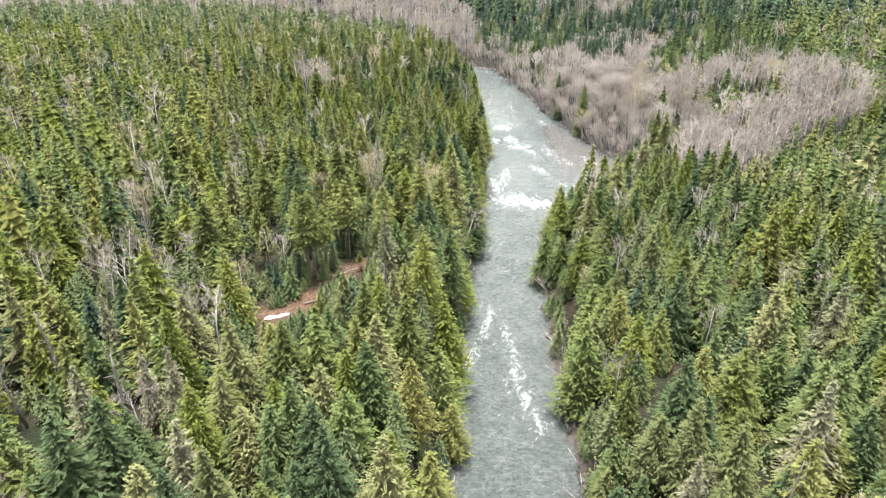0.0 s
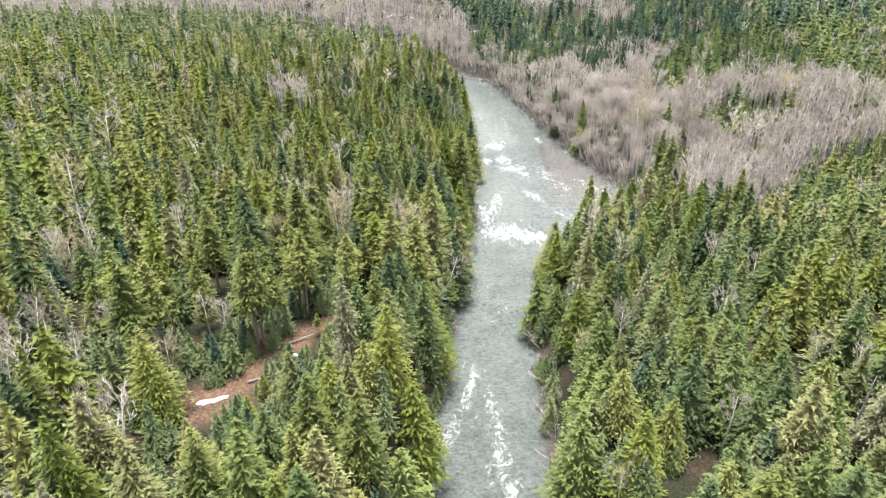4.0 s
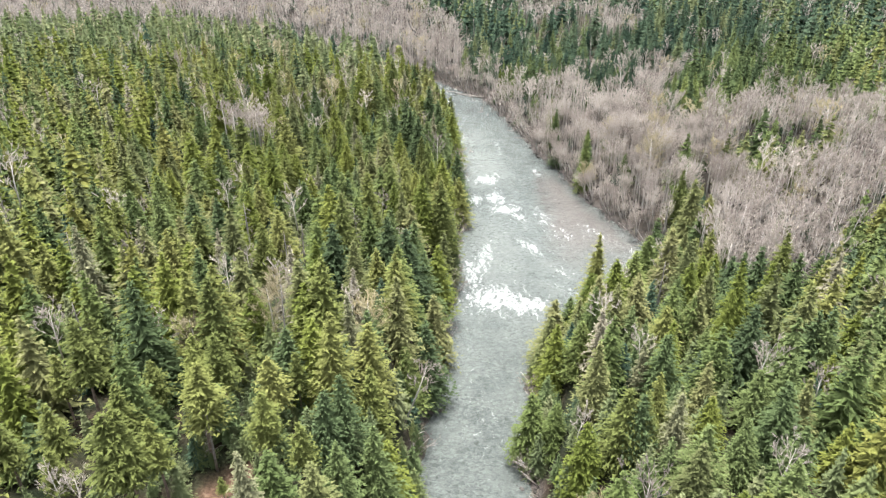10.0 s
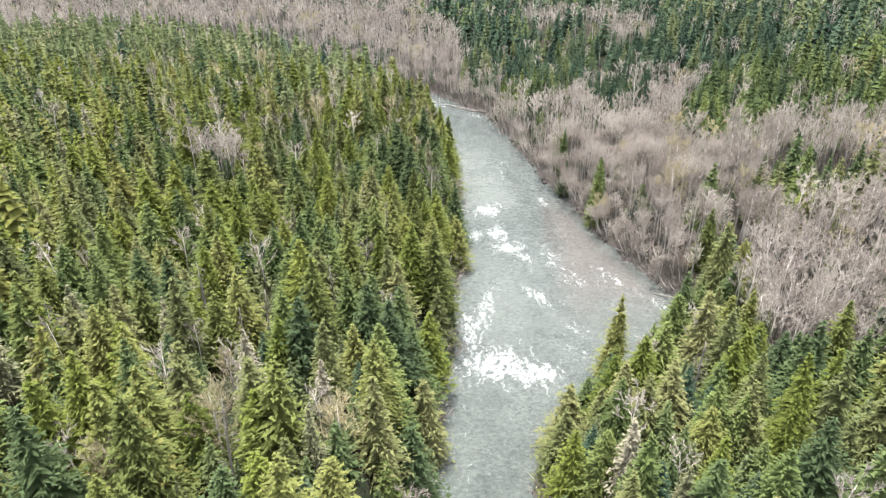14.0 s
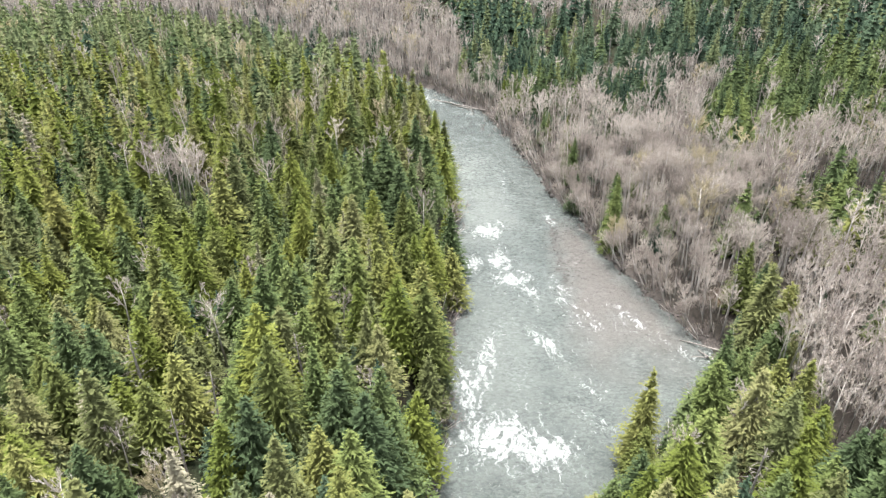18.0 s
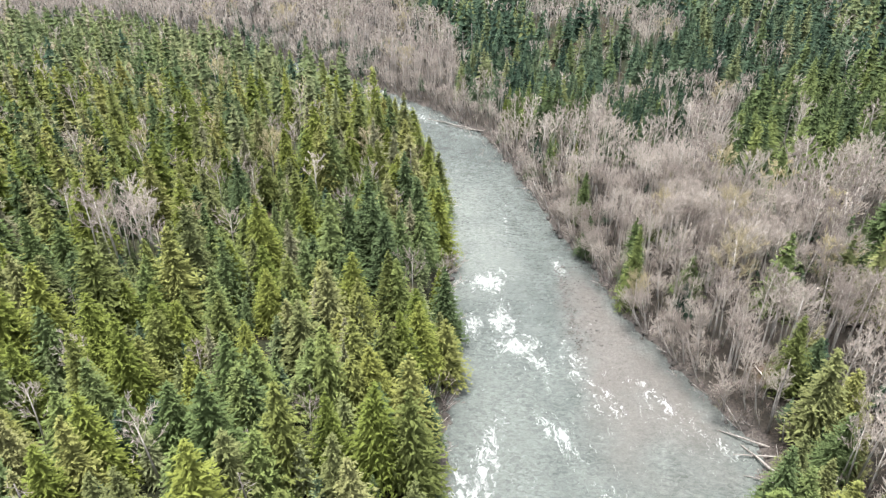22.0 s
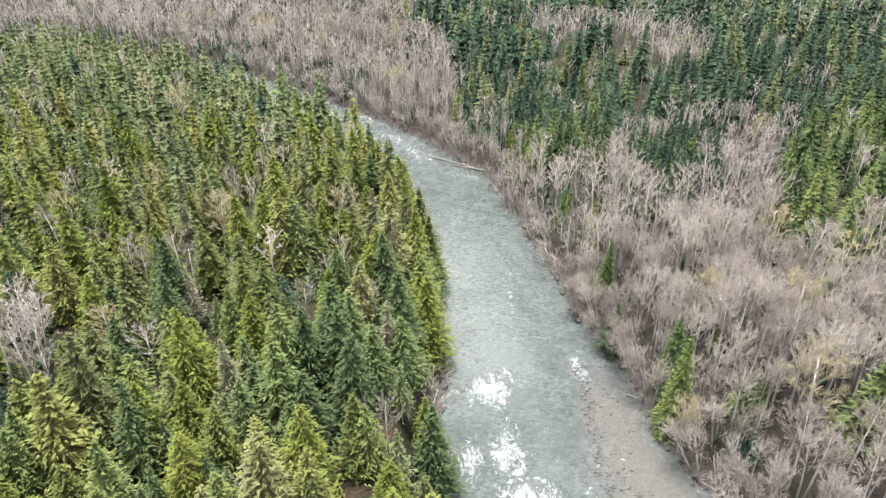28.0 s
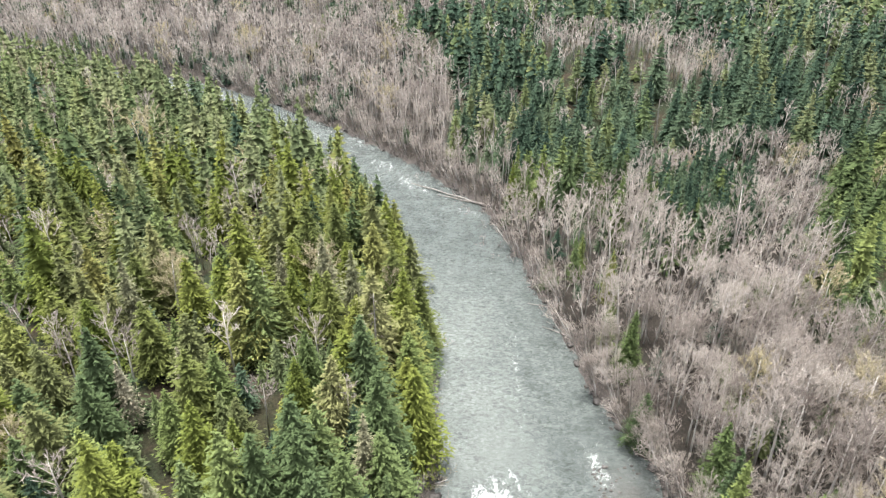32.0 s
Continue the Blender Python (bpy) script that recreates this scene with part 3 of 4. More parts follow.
ripple_shade = tree.nodes.new("ShaderNodeMapRange")
ripple_shade.inputs["From Min"].default_value, ripple_shade.inputs["From Max"].default_value = 0.32, 0.68
ripple_shade.inputs["To Min"].default_value, ripple_shade.inputs["To Max"].default_value = 0.5, 1.48
link(crest.outputs["Fac"], ripple_shade.inputs["Value"])
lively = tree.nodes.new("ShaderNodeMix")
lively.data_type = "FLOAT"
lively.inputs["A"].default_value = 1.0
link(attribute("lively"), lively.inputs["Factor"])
link(ripple_shade.outputs[0], lively.inputs["B"])
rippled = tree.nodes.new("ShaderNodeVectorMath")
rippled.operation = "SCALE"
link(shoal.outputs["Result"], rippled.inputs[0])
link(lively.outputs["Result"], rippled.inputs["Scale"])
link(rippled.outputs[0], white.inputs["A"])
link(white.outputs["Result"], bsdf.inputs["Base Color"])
rgh = tree.nodes.new("ShaderNodeMapRange")
rgh.inputs["To Min"].default_value, rgh.inputs["To Max"].default_value = 0.12, 0.8
link(mask.outputs[0], rgh.inputs["Value"])
link(rgh.outputs[0], bsdf.inputs["Roughness"])
rip = node(tree, "ShaderNodeTexNoise", Scale=0.75, Detail=7.0, Roughness=0.68)
link(geo.outputs["Position"], rip.inputs["Vector"])
still = tree.nodes.new("ShaderNodeMapRange")
still.inputs["To Min"].default_value, still.inputs["To Max"].default_value = 1.0, 0.5
link(attribute("shoal"), still.inputs["Value"])
wave = node(tree, "ShaderNodeBump", Distance=1.6)
link(still.outputs[0], wave.inputs["Strength"])
link(rip.outputs["Fac"], wave.inputs["Height"])
link(wave.outputs["Normal"], bsdf.inputs["Normal"])

# white water: place, half length, half width, turn of each patch
RAPIDS = [(24.5, 126, 4, 2.6, 0), (22.8, 134, 8, 2.5, 12), (21, 148, 11, 2.5, 0), (20, 163, 8, 2.2, 8), (13.5, 170, 10, 2.2, -15), (8.5, 155, 9, 2.3, -18), (5, 140, 5, 2.6, 0),
          (32, 268, 9, 11, 0), (42, 264, 6, 8, 0), (57, 274, 5, 4, 30), (57, 286, 6, 3.5, 40), (25, 285, 14, 4, 0), (30, 296, 16, 3, -12), (48, 305, 8, 3, 25),
          (35, 374, 6, 6, 0), (46, 333, 8, 3, 15), (41, 340, 5, 7, 0), (29, 350, 7, 3, 0), (38, 352, 10, 5, 0), (60, 383, 7, 2.5, 0), (44, 418, 22, 1.3, 0), (56, 330, 14, 3, 5),
          (62, 318, 8, 4, 20), (85, 303, 9, 2, 40), (76, 318, 10, 2.5, 35),
          (-2, 560, 14, 4, 40), (9, 543, 12, 4, 35), (-18, 592, 12, 5, 45), (33, 514, 8, 1.5, 60), (-42, 603, 10, 4, 45), (-110, 670, 16, 6, 60)]
# broken water round them
CHOP = [(36, 274, 24, 16, 0), (40, 345, 32, 13, 0), (58, 326, 34, 7, 3), (76, 312, 24, 9, 35), (17, 152, 40, 9, 3), (24, 215, 40, 9, 8), (4, 550, 45, 14, 40), (-40, 605, 40, 14, 45)]
wx, wy, wt = sheet(np.concatenate([np.arange(-1180, -150, 12.0), np.arange(-150, 0, 2.5), np.arange(0, 100, 0.9), [102, 106]]),
                   np.concatenate([np.arange(-280, 60, 12.0), np.arange(60, 420, 0.9), np.arange(420, 640, 2.0), np.arange(640, 860, 5.0)]))
wgap = river_gap(wx, wy)
keep = (wgap < 3.0)
tri_keep = keep[wt].any(1)
wt = wt[tri_keep]
used = np.unique(wt)
back_index = np.zeros(len(wx), int)
back_index[used] = np.arange(len(used))
wx, wy, wgap, wt = wx[used], wy[used], wgap[used], back_index[wt]
foam = np.zeros(len(wx))
for cx, cy, lx, ly, turn in RAPIDS:
    heavy = 0.72 if cy > 500 or ly < 1.4 or (cx > 54 and cy < 340) else 1.25 if lx * ly > 34 and ly >= 6 else 1.0
    c, s = math.cos(radians(turn)), math.sin(radians(turn))
    u, v = (wy - cy) * c - (wx - cx) * s, (wy - cy) * s + (wx - cx) * c
    foam = np.maximum(foam, heavy * np.exp(-0.7 * ((u / lx) ** 2 + (v / ly) ** 2)))
for cx, cy, lx, ly, turn in CHOP:
    c, s = math.cos(radians(turn)), math.sin(radians(turn))
    u, v = (wy - cy) * c - (wx - cx) * s, (wy - cy) * s + (wx - cx) * c
    foam = np.maximum(foam, 0.34 * np.exp(-((u / lx) ** 2 + (v / ly) ** 2)))
foam = np.maximum(foam, 0.25 * np.exp(-((wgap + 1.5) / 1.5) ** 2))
milk_glare = np.exp(-((wy - 300) / 45) ** 2 - ((wx - 34) / 16) ** 2) * 0.8 + 0.75 * np.exp(-((wy - 380) / 20) ** 2 - ((wx - 35) / 6) ** 2)
shoal_at = step(52, 65, wx - 1.5 * soft_noise(wx, wy, 8, 5) - 0.04 * (wy - 345)) * step(270, 325, wy + 6 * soft_noise(wx, wy, 14, 13)) * (1 - step(366, 392, wy)) * (1 - 0.7 * step(-7, -1, wgap)) * 0.9
milk_glare = np.maximum(milk_glare, 0.5 * foam)
# from here on, sky reflection painted as paler reaches of water
milk_glare = np.maximum(milk_glare, 0.25 * step(330, 420, wy) * (1 - step(440, 500, wy)))
milk_glare = np.maximum(milk_glare, (0.9 + 0.2 * soft_noise(wx, wy, 18, 23)) * step(345, 385, wy) * (1 - step(425, 500, wy)) * (1 - step(32, 58, wx + 0.12 * (wy - 400))))
milk_glare = np.maximum(milk_glare, (0.45 + 0.15 * soft_noise(wx, wy, 12, 16)) * (1 - step(300, 400, wy)) * step(95, 200, wy) + 0.22 * (1 - step(95, 200, wy)))
# strength of the painted ripple light and dark
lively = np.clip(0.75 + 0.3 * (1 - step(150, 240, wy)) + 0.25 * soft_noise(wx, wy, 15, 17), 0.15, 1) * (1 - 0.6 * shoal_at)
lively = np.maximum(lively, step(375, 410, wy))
rough_at = 0.12 + 0.5 * foam
wz = rough_at * (0.5 * soft_noise(wx, wy * 0.7, 2.2, 6) + 0.35 * soft_noise(wx, wy, 1.1, 8))
river = new("river_water", mesh_of("river_water", np.stack([wx, wy, wz], 1), wt, WATER, {"foam": foam, "lively": lively, "milky_glare": np.clip(milk_glare, 0, 1), "shoal": shoal_at}, smooth=True))
tagged(river, "grey-green river water with white rapids between wooded banks", "river", kind="structure")

# ---- the woods ----
plant = np.random.RandomState(11)


def scatter(x0, x1, y0, y1, pitch, seed):
    rng = np.random.RandomState(seed)
    gx, gy = np.meshgrid(np.arange(x0, x1, pitch), np.arange(y0, y1, pitch * 0.87))
    gx = gx + (np.arange(gx.shape[0]) % 2)[:, None] * pitch / 2
    return (gx + rng.uniform(-0.5, 0.5, gx.shape) * pitch).ravel(), (gy + rng.uniform(-0.5, 0.5, gy.shape) * pitch).ravel()


def in_sight(px, py):
    """The wedge of land that the flight overlooks."""
    return (py > 26) & (py < 940) & (np.abs(px - 12) < np.minimum(105 + 0.63 * np.maximum(py - 60, 0), 560 - 0.9 * np.maximum(py - 800, 0)))


PLANTS = []  # x, y, z, kind, height scale, width scale


def plant_all(xs, ys, kinds, heights):
    zs = ground(xs, ys)
    for x, y, z, k, s in zip(xs, ys, zs, kinds, heights):
        PLANTS.append((x, y, z, k, s, plant.uniform(1.25, 1.6) * (0.9 if s > 1 else 1) if k in CONIFERS else plant.uniform(0.78, 1.0) if k == "alder" else plant.uniform(0.9, 1.2), plant.uniform(0, 6.283)))


def lowered(px, py, size):
    """Only low growth stands on the river side of the clearing and its trail."""
    for x0, y0, x1, y1 in ((-44, 137, -36, 112), (-40, 141, -32, 116), (-34, 146, -27, 122), (-24, 165, -18, 141)):
        off = edge_distance(px, py, [(x0, y0), (x1, y1)], False)
        size = np.where(off < 5.5, np.minimum(size, 0.72 * np.clip(np.hypot(px - x0, py - y0) / 26, 0.1, 1)), size)
    return size


px, py = scatter(-580, 580, 20, 960, 8.9, 1)
pg = river_gap(px, py)
alder_zone = (inside(px, py, ALDER_FLAT) | inside(px, py, FAR_ALDER) | inside(px, py, HILL_ALDER)) & ~inside(px, py, CONIFER_STRIP)
for clump in EVERGREEN:
    alder_zone &= ~inside(px, py, clump)
keep = in_sight(px, py) & (pg > 0.9) & ~inside(px, py, CLEARING)
px, py, pg, alder_zone = px[keep], py[keep], pg[keep], alder_zone[keep]
right = side_right(px, py)
r = plant.rand(len(px))
patch = soft_noise(px, py, 45, 9)
bare_patch = soft_noise(px, py, 22, 10)
dark = inside(px, py, DARK_STAND) | inside(px, py, FIR_SLOPE) | inside(px, py, EVERGREEN[0]) | (right & (py > 400) & (patch > 0.75)) | (patch > 1.1)
shares = [("cedar", 0.25), ("hemlock", 0.21), ("fir", 0.16), ("spruce", 0.16), ("silver_fir", 0.14), ("lichen", 0.035), ("snag", 0.012), ("alder", 0.018)]
kinds = np.array([k for k, _ in shares], object)[np.minimum(np.searchsorted(np.cumsum([w for _, w in shares]), r), len(shares) - 1)]
kinds[dark & (r < 0.8)] = "fir"
kinds[right & (r < 0.13)] = "fir"
kinds[right & (r > 0.25) & (r < 0.33)] = "spruce"
kinds[right & (py > 350) & ((r < 0.4) | (kinds == "lichen"))] = "fir"
kinds[(bare_patch > 0.9) & (r < 0.6)] = "alder"
kinds[~right & (py > 150) & (py < 330) & (r > 0.93) & (r < 0.955)] = "snag"
kinds[~right & (py > 300) & (r > 0.86) & (r < 0.9)] = "lichen"
kinds[~right & (py > 300) & (r > 0.9) & (r < 0.93)] = "budding"
kinds[right & (py > 380) & (r > 0.84) & (r < 0.93)] = "alder"
kinds[inside(px, py, BARE_BAND) & (r < 0.8)] = "alder"
kinds[(bare_patch > 0.95) & (r > 0.85)] = "budding"
size = np.where(right, np.where(py > 330, 0.95, 0.85), 0.92) * np.exp(plant.normal(0, 0.17, len(px)))
size *= np.where(kinds == "alder", 1.25, 1.0) * np.where(py > 500, 1.06, 1.0) * np.where(alder_zone, 0.6, 1.0)
size = lowered(px, py, size)
con = ~alder_zone | ((bare_patch < -0.7) & (r < 0.6)) | ((py > 620) & (patch < -0.1) & (r < 0.6)) | (r > 0.95)
kinds[(py > 142) & (py < 186) & (px > -62) & (px < -8) & (r < 0.75)] = "pole"
con &= ~((np.hypot(px + 69, (py - 349) * 0.8) < 12))
# far conifers take young kinds, whose cedar and hemlock greens carry painted haze
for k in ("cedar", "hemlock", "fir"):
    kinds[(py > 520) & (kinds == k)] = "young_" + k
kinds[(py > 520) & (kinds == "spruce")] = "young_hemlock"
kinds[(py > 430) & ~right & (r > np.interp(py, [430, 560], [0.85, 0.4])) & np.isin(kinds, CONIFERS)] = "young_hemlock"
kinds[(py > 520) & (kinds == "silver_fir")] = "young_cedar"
con &= plant.rand(len(px)) < np.interp(py, [420, 520, 700], [1.0, 0.95, 0.8])
plant_all(px[con], py[con], kinds[con], np.clip(size[con], 0.3, 1.3))

# younger conifers that fill in between them
YOUNG = []
qx, qy = scatter(-480, 480, 40, 700, 8.0, 21)
qg = river_gap(qx, qy)
keep = in_sight(qx, qy) & (qg > 0.8) & ~inside(qx, qy, CLEARING) & ~inside(qx, qy, ALDER_FLAT) & ~inside(qx, qy, FAR_ALDER) & (plant.rand(len(qx)) < np.interp(qy, [330, 440], [0.9, 0.25])) & (qy < 500)
qx, qy = qx[keep], qy[keep]
for x, y, z, s in zip(qx, qy, ground(qx, qy), lowered(qx, qy, plant.uniform(0.3, 0.66, len(qx)))):
    YOUNG.append((x, y, z, plant.choice(["young_cedar", "young_hemlock", "young_fir"], p=[0.38, 0.42, 0.2]), s, plant.uniform(1.1, 1.5), plant.uniform(0, 6.283)))

ax, ay = scatter(-580, 330, 240, 940, 5.0, 2)
ag = river_gap(ax, ay)
keep = in_sight(ax, ay) & (ag > 0.4) & (inside(ax, ay, ALDER_FLAT) | inside(ax, ay, FAR_ALDER) | inside(ax, ay, HILL_ALDER)) & ~inside(ax, ay, CONIFER_STRIP) & (soft_noise(ax, ay, 22, 10) > -1.0)
keep &= np.hypot(ax - 107, (ay - 322) * 1.1) > 6
for clump in EVERGREEN:
    keep &= ~inside(ax, ay, clump)
keep &= plant.rand(len(ax)) < np.interp(ay, [380, 430, 520, 680, 900], [0.92, 0.76, 0.68, 0.7, 0.5])
ax, ay = ax[keep], ay[keep]
ak = np.where(soft_noise(ax, ay, 16, 12) > 1.15, "budding", "alder").astype(object)
plant_all(ax, ay, ak, np.interp(river_gap(ax, ay), [3, 16, 60], [0.85, 1.2, 1.35]) * (1 - 0.26 * step(440, 500, ay) * step(60, 90, river_gap(ax, ay))) * np.exp(plant.normal(0, 0.14, len(ax))))

vx, vy = scatter(60, 215, 300, 560, 15.0, 12)
keep = inside(vx, vy, ALDER_FLAT) & (river_gap(vx, vy) > 8) & (plant.rand(len(vx)) < 0.75) & (np.hypot(vx - 107, (vy - 322) * 1.1) > 9)
for x, y, z in zip(vx[keep], vy[keep], ground(vx[keep], vy[keep])):
    YOUNG.append((x, y, z, plant.choice(["young_fir", "young_cedar"], p=[0.65, 0.35]), plant.uniform(0.3, 0.7), plant.uniform(1.2, 1.6), plant.uniform(0, 6.28)))

# close dark stand among the alders
dx, dy = scatter(94, 140, 460, 515, 4.6, 31)
keep = inside(dx, dy, EVERGREEN[0])
for x, y, z in zip(dx[keep], dy[keep], ground(dx[keep], dy[keep])):
    YOUNG.append((x, y, z, "young_fir", plant.uniform(0.95, 1.25), plant.uniform(0.75, 0.95), plant.uniform(0, 6.28)))

# a thick fringe of alders along the flat's bank, leaning over the water
fx, fy = scatter(-130, 112, 286, 700, 3.4, 8)
fg = river_gap(fx, fy)
keep = side_right(fx, fy) & (fg > 0.2) & (fg < 8) & (plant.rand(len(fx)) < 0.75) & ~inside(fx, fy, CONIFER_STRIP) & (np.hypot(fx - 96, fy - 297) > 9)
plant_all(fx[keep], fy[keep], np.array(["alder"] * int(keep.sum()), object), plant.uniform(0.6, 1.0, int(keep.sum())))

# clump of bare broadleaves on the plateau
cx, cy = scatter(-90, -50, 335, 375, 4.6, 3)
keep = (np.hypot(cx + 71, (cy - 353) * 0.9) < 8) | (np.hypot(cx + 62, cy - 347) < 5)
plant_all(cx[keep], cy[keep], np.array(["alder"] * int(keep.sum()), object), plant.uniform(1.2, 1.7, int(keep.sum())))

# low green growth round the clearing
for _ in range(520):
    x, y = plant.uniform(-66, -6), plant.uniform(110, 190)
    inner = np.array([x]), np.array([y])
    if not inside(*inner, CLEARING)[0] and edge_distance(*inner, CLEARING)[0] < 15 and min(edge_distance(*inner, [(-44, 137), (-40, 127)], False)[0], edge_distance(*inner, [(-36, 145), (-32, 135)], False)[0]) > 3.5:
        YOUNG.append((x, y, float(ground(*inner)[0]), plant.choice(["young_cedar", "young_hemlock"]), plant.uniform(0.12, 0.34), 1.5, plant.uniform(0, 6.28)))
for _ in range(160):
    x, y = plant.uniform(-98, -46), plant.uniform(126, 160)
    inner = np.array([x]), np.array([y])
    if inside(*inner, BARE_BAND)[0]:
        YOUNG.append((x, y, float(ground(*inner)[0]), plant.choice(["young_cedar", "young_hemlock"]), plant.uniform(0.15, 0.45), 1.5, plant.uniform(0, 6.28)))
bx, by = scatter(-12, 50, 60, 262, 3.6, 9)
bg = river_gap(bx, by)
keep = (bg > 1.2) & (bg < 8) & (plant.rand(len(bx)) < 0.7)
bx, by = bx[keep], by[keep]
for x, y, z in zip(bx, by, ground(bx, by)):
    YOUNG.append((x, y, z, plant.choice(["young_cedar", "young_hemlock"]), plant.uniform(0.16, 0.42), plant.uniform(1.2, 1.7), plant.uniform(0, 6.28)))
PLANTS += YOUNG

# bare shrubs along the water
sx, sy = scatter(-170, 110, 60, 700, 2.8, 4)
sg = river_gap(sx, sy)
keep = (sg > 0.4) & (sg < 4) & (plant.rand(len(sx)) < 0.7)
sx, sy = sx[keep], sy[keep]
ux, uy = scatter(-60, 225, 250, 560, 9.0, 5)
keep = inside(ux, uy, ALDER_FLAT) & (np.hypot(ux - 107, (uy - 322) * 1.1) > 6)
sx, sy = np.concatenate([sx, ux[keep]]), np.concatenate([sy, uy[keep]])
plant_all(sx, sy, np.array(["shrub"] * len(sx), object), np.exp(plant.normal(-0.2, 0.25, len(sx))))

# trees that stand out: place, height of the top over the water, kind, breadth
LANDMARKS = [(54, 522, 25, "silver_fir", 0.9), (56, 502, 24, "silver_fir", 0.9), (51, 511, 23, "cedar", 0.9), (66, 457, 20, "fir", 1.0), (75, 446, 21, "hemlock", 1.0), (69, 462, 18, "silver_fir", 1.0),
             (8.7, 397.8, 38, "snag", 0.8), (6.2, 394.5, 37, "lichen", 1.0), (81, 372, 25, "silver_fir", 1.0), (77.6, 358.9, 30, "silver_fir", 0.85), (79.5, 363.5, 27, "fir", 0.8), (72.5, 412, 24, "silver_fir", 1.05), (83.5, 477, 32, "silver_fir", 0.9),
             (119.4, 353.4, 30, "fir", 1.25), (105.2, 353.4, 28.5, "budding", 1.15), (62, 260, 29, "hemlock", 0.9), (86, 217, 43, "cedar", 0.95), (82, 212, 38, "cedar", 0.9),
             (-96, 540, 33, "budding", 1.3), (-104, 548, 31, "budding", 1.2), (-76, 580, 25, "fir", 1.0), (114, 341, 22, "alder", 1.2), (64, 131, 33, "alder", 0.9)]
PLATEAU = [(-108, 219, 49, "budding", 1.0), (-124, 277, 46, "alder", 1.1), (-25, 208, 41, "budding", 1.0), (-38, 196, 41, "budding", 1.1), (-45, 198, 40, "alder", 1.1), (-12, 377, 32, "alder", 1.0), (-40, 431, 32, "alder", 1.0),
           (-42, 466, 31, "alder", 1.1), (-145, 553, 28, "alder", 1.3), (-90, 527, 29, "budding", 1.2), (-44, 257, 40, "snag", 1.3), (-12, 263, 36, "snag", 1.1), (-26, 248, 37, "snag", 1.2),
           (-60, 94, 46, "snag", 1.2), (-56, 98, 46, "lichen", 1.0), (-51, 98, 47, "lichen", 1.0), (-78, 107, 48, "snag", 1.3), (-63, 89, 46, "snag", 1.3)]
for x, y, top, kind, wide in LANDMARKS + PLATEAU:
    room = 10.0 if (x, kind) in ((119.4, "fir"), (105.2, "budding")) else 3.6
    PLANTS[:] = [p for p in PLANTS if math.hypot(p[0] - x, p[1] - y + 0.4 * (room - 3.6)) > room or p[3] == "shrub"]
    z = float(ground(np.array([x]), np.array([y]))[0])
    unit = {"alder": 15, "budding": 16, "lichen": 24, "snag": 21, "spruce": 23}.get(kind, 22)
    PLANTS.append((x, y, z, kind, (top - z) / unit, wide, 1.0))

NAMES = {"cedar": ("cedar_tree", "tall yellow-green cedar with drooping feathery boughs", "tree"),
         "hemlock": ("hemlock_tree", "mid-green hemlock with a loose ragged crown", "tree"),
         "fir": ("fir_tree", "dark blue-green fir with layered level boughs", "tree"),
         "lichen": ("lichen_draped_tree", "thin old conifer with a pale lichen-hung crown", "tree"),
         "spruce": ("spruce_tree", "grey-green spruce with a narrow pointed crown", "tree"),
         "silver_fir": ("silver_fir_tree", "fresh green fir with full even boughs", "tree"),
         "pole": ("bare_stemmed_conifer", "slender conifer with a bare pale stem below its crown", "tree"),
         "young_cedar": ("young_cedar", "young yellow-green cedar growing between taller trees", "tree"),
         "young_hemlock": ("young_hemlock", "young green hemlock growing between taller trees", "tree"),
         "young_fir": ("young_fir", "young dark fir growing between taller trees", "tree"),
         "snag": ("dead_tree", "dead grey standing trunk with bare broken branches", "dead tree"),
         "alder": ("alder_tree", "leafless alder with pale trunk and pinkish grey twigs", "tree"),
         "shrub": ("riverside_shrub", "bare many-stemmed pinkish brown shrub at the water's edge", "shrub"),
         "budding": ("budding_tree", "broadleaf tree with yellowish buds on bare twigs", "tree")}
VARIANTS = 5


def reach_out(kind, x, y, z, i):
    """Bare trees on the bank lean out over the water."""
    if kind not in ("alder", "shrub") or not -160 < x < 110 or not 60 < y < 720:
        return Matrix()
    q = river_gap(np.array([x, x + 1.0, x]), np.array([y, y, y + 1.0]))
    if q[0] > 9:
        return Matrix()
    slope = Vector((q[0] - q[1], q[0] - q[2], 0))
    if slope.length < 0.05:
        return Matrix()
    slope.normalize()
    lean = radians((26 + 12 * math.sin(i * 2.4)) * (1 - q[0] / 10))
    return Matrix.Rotation(lean, 4, Vector((-slope.y, slope.x, 0)))


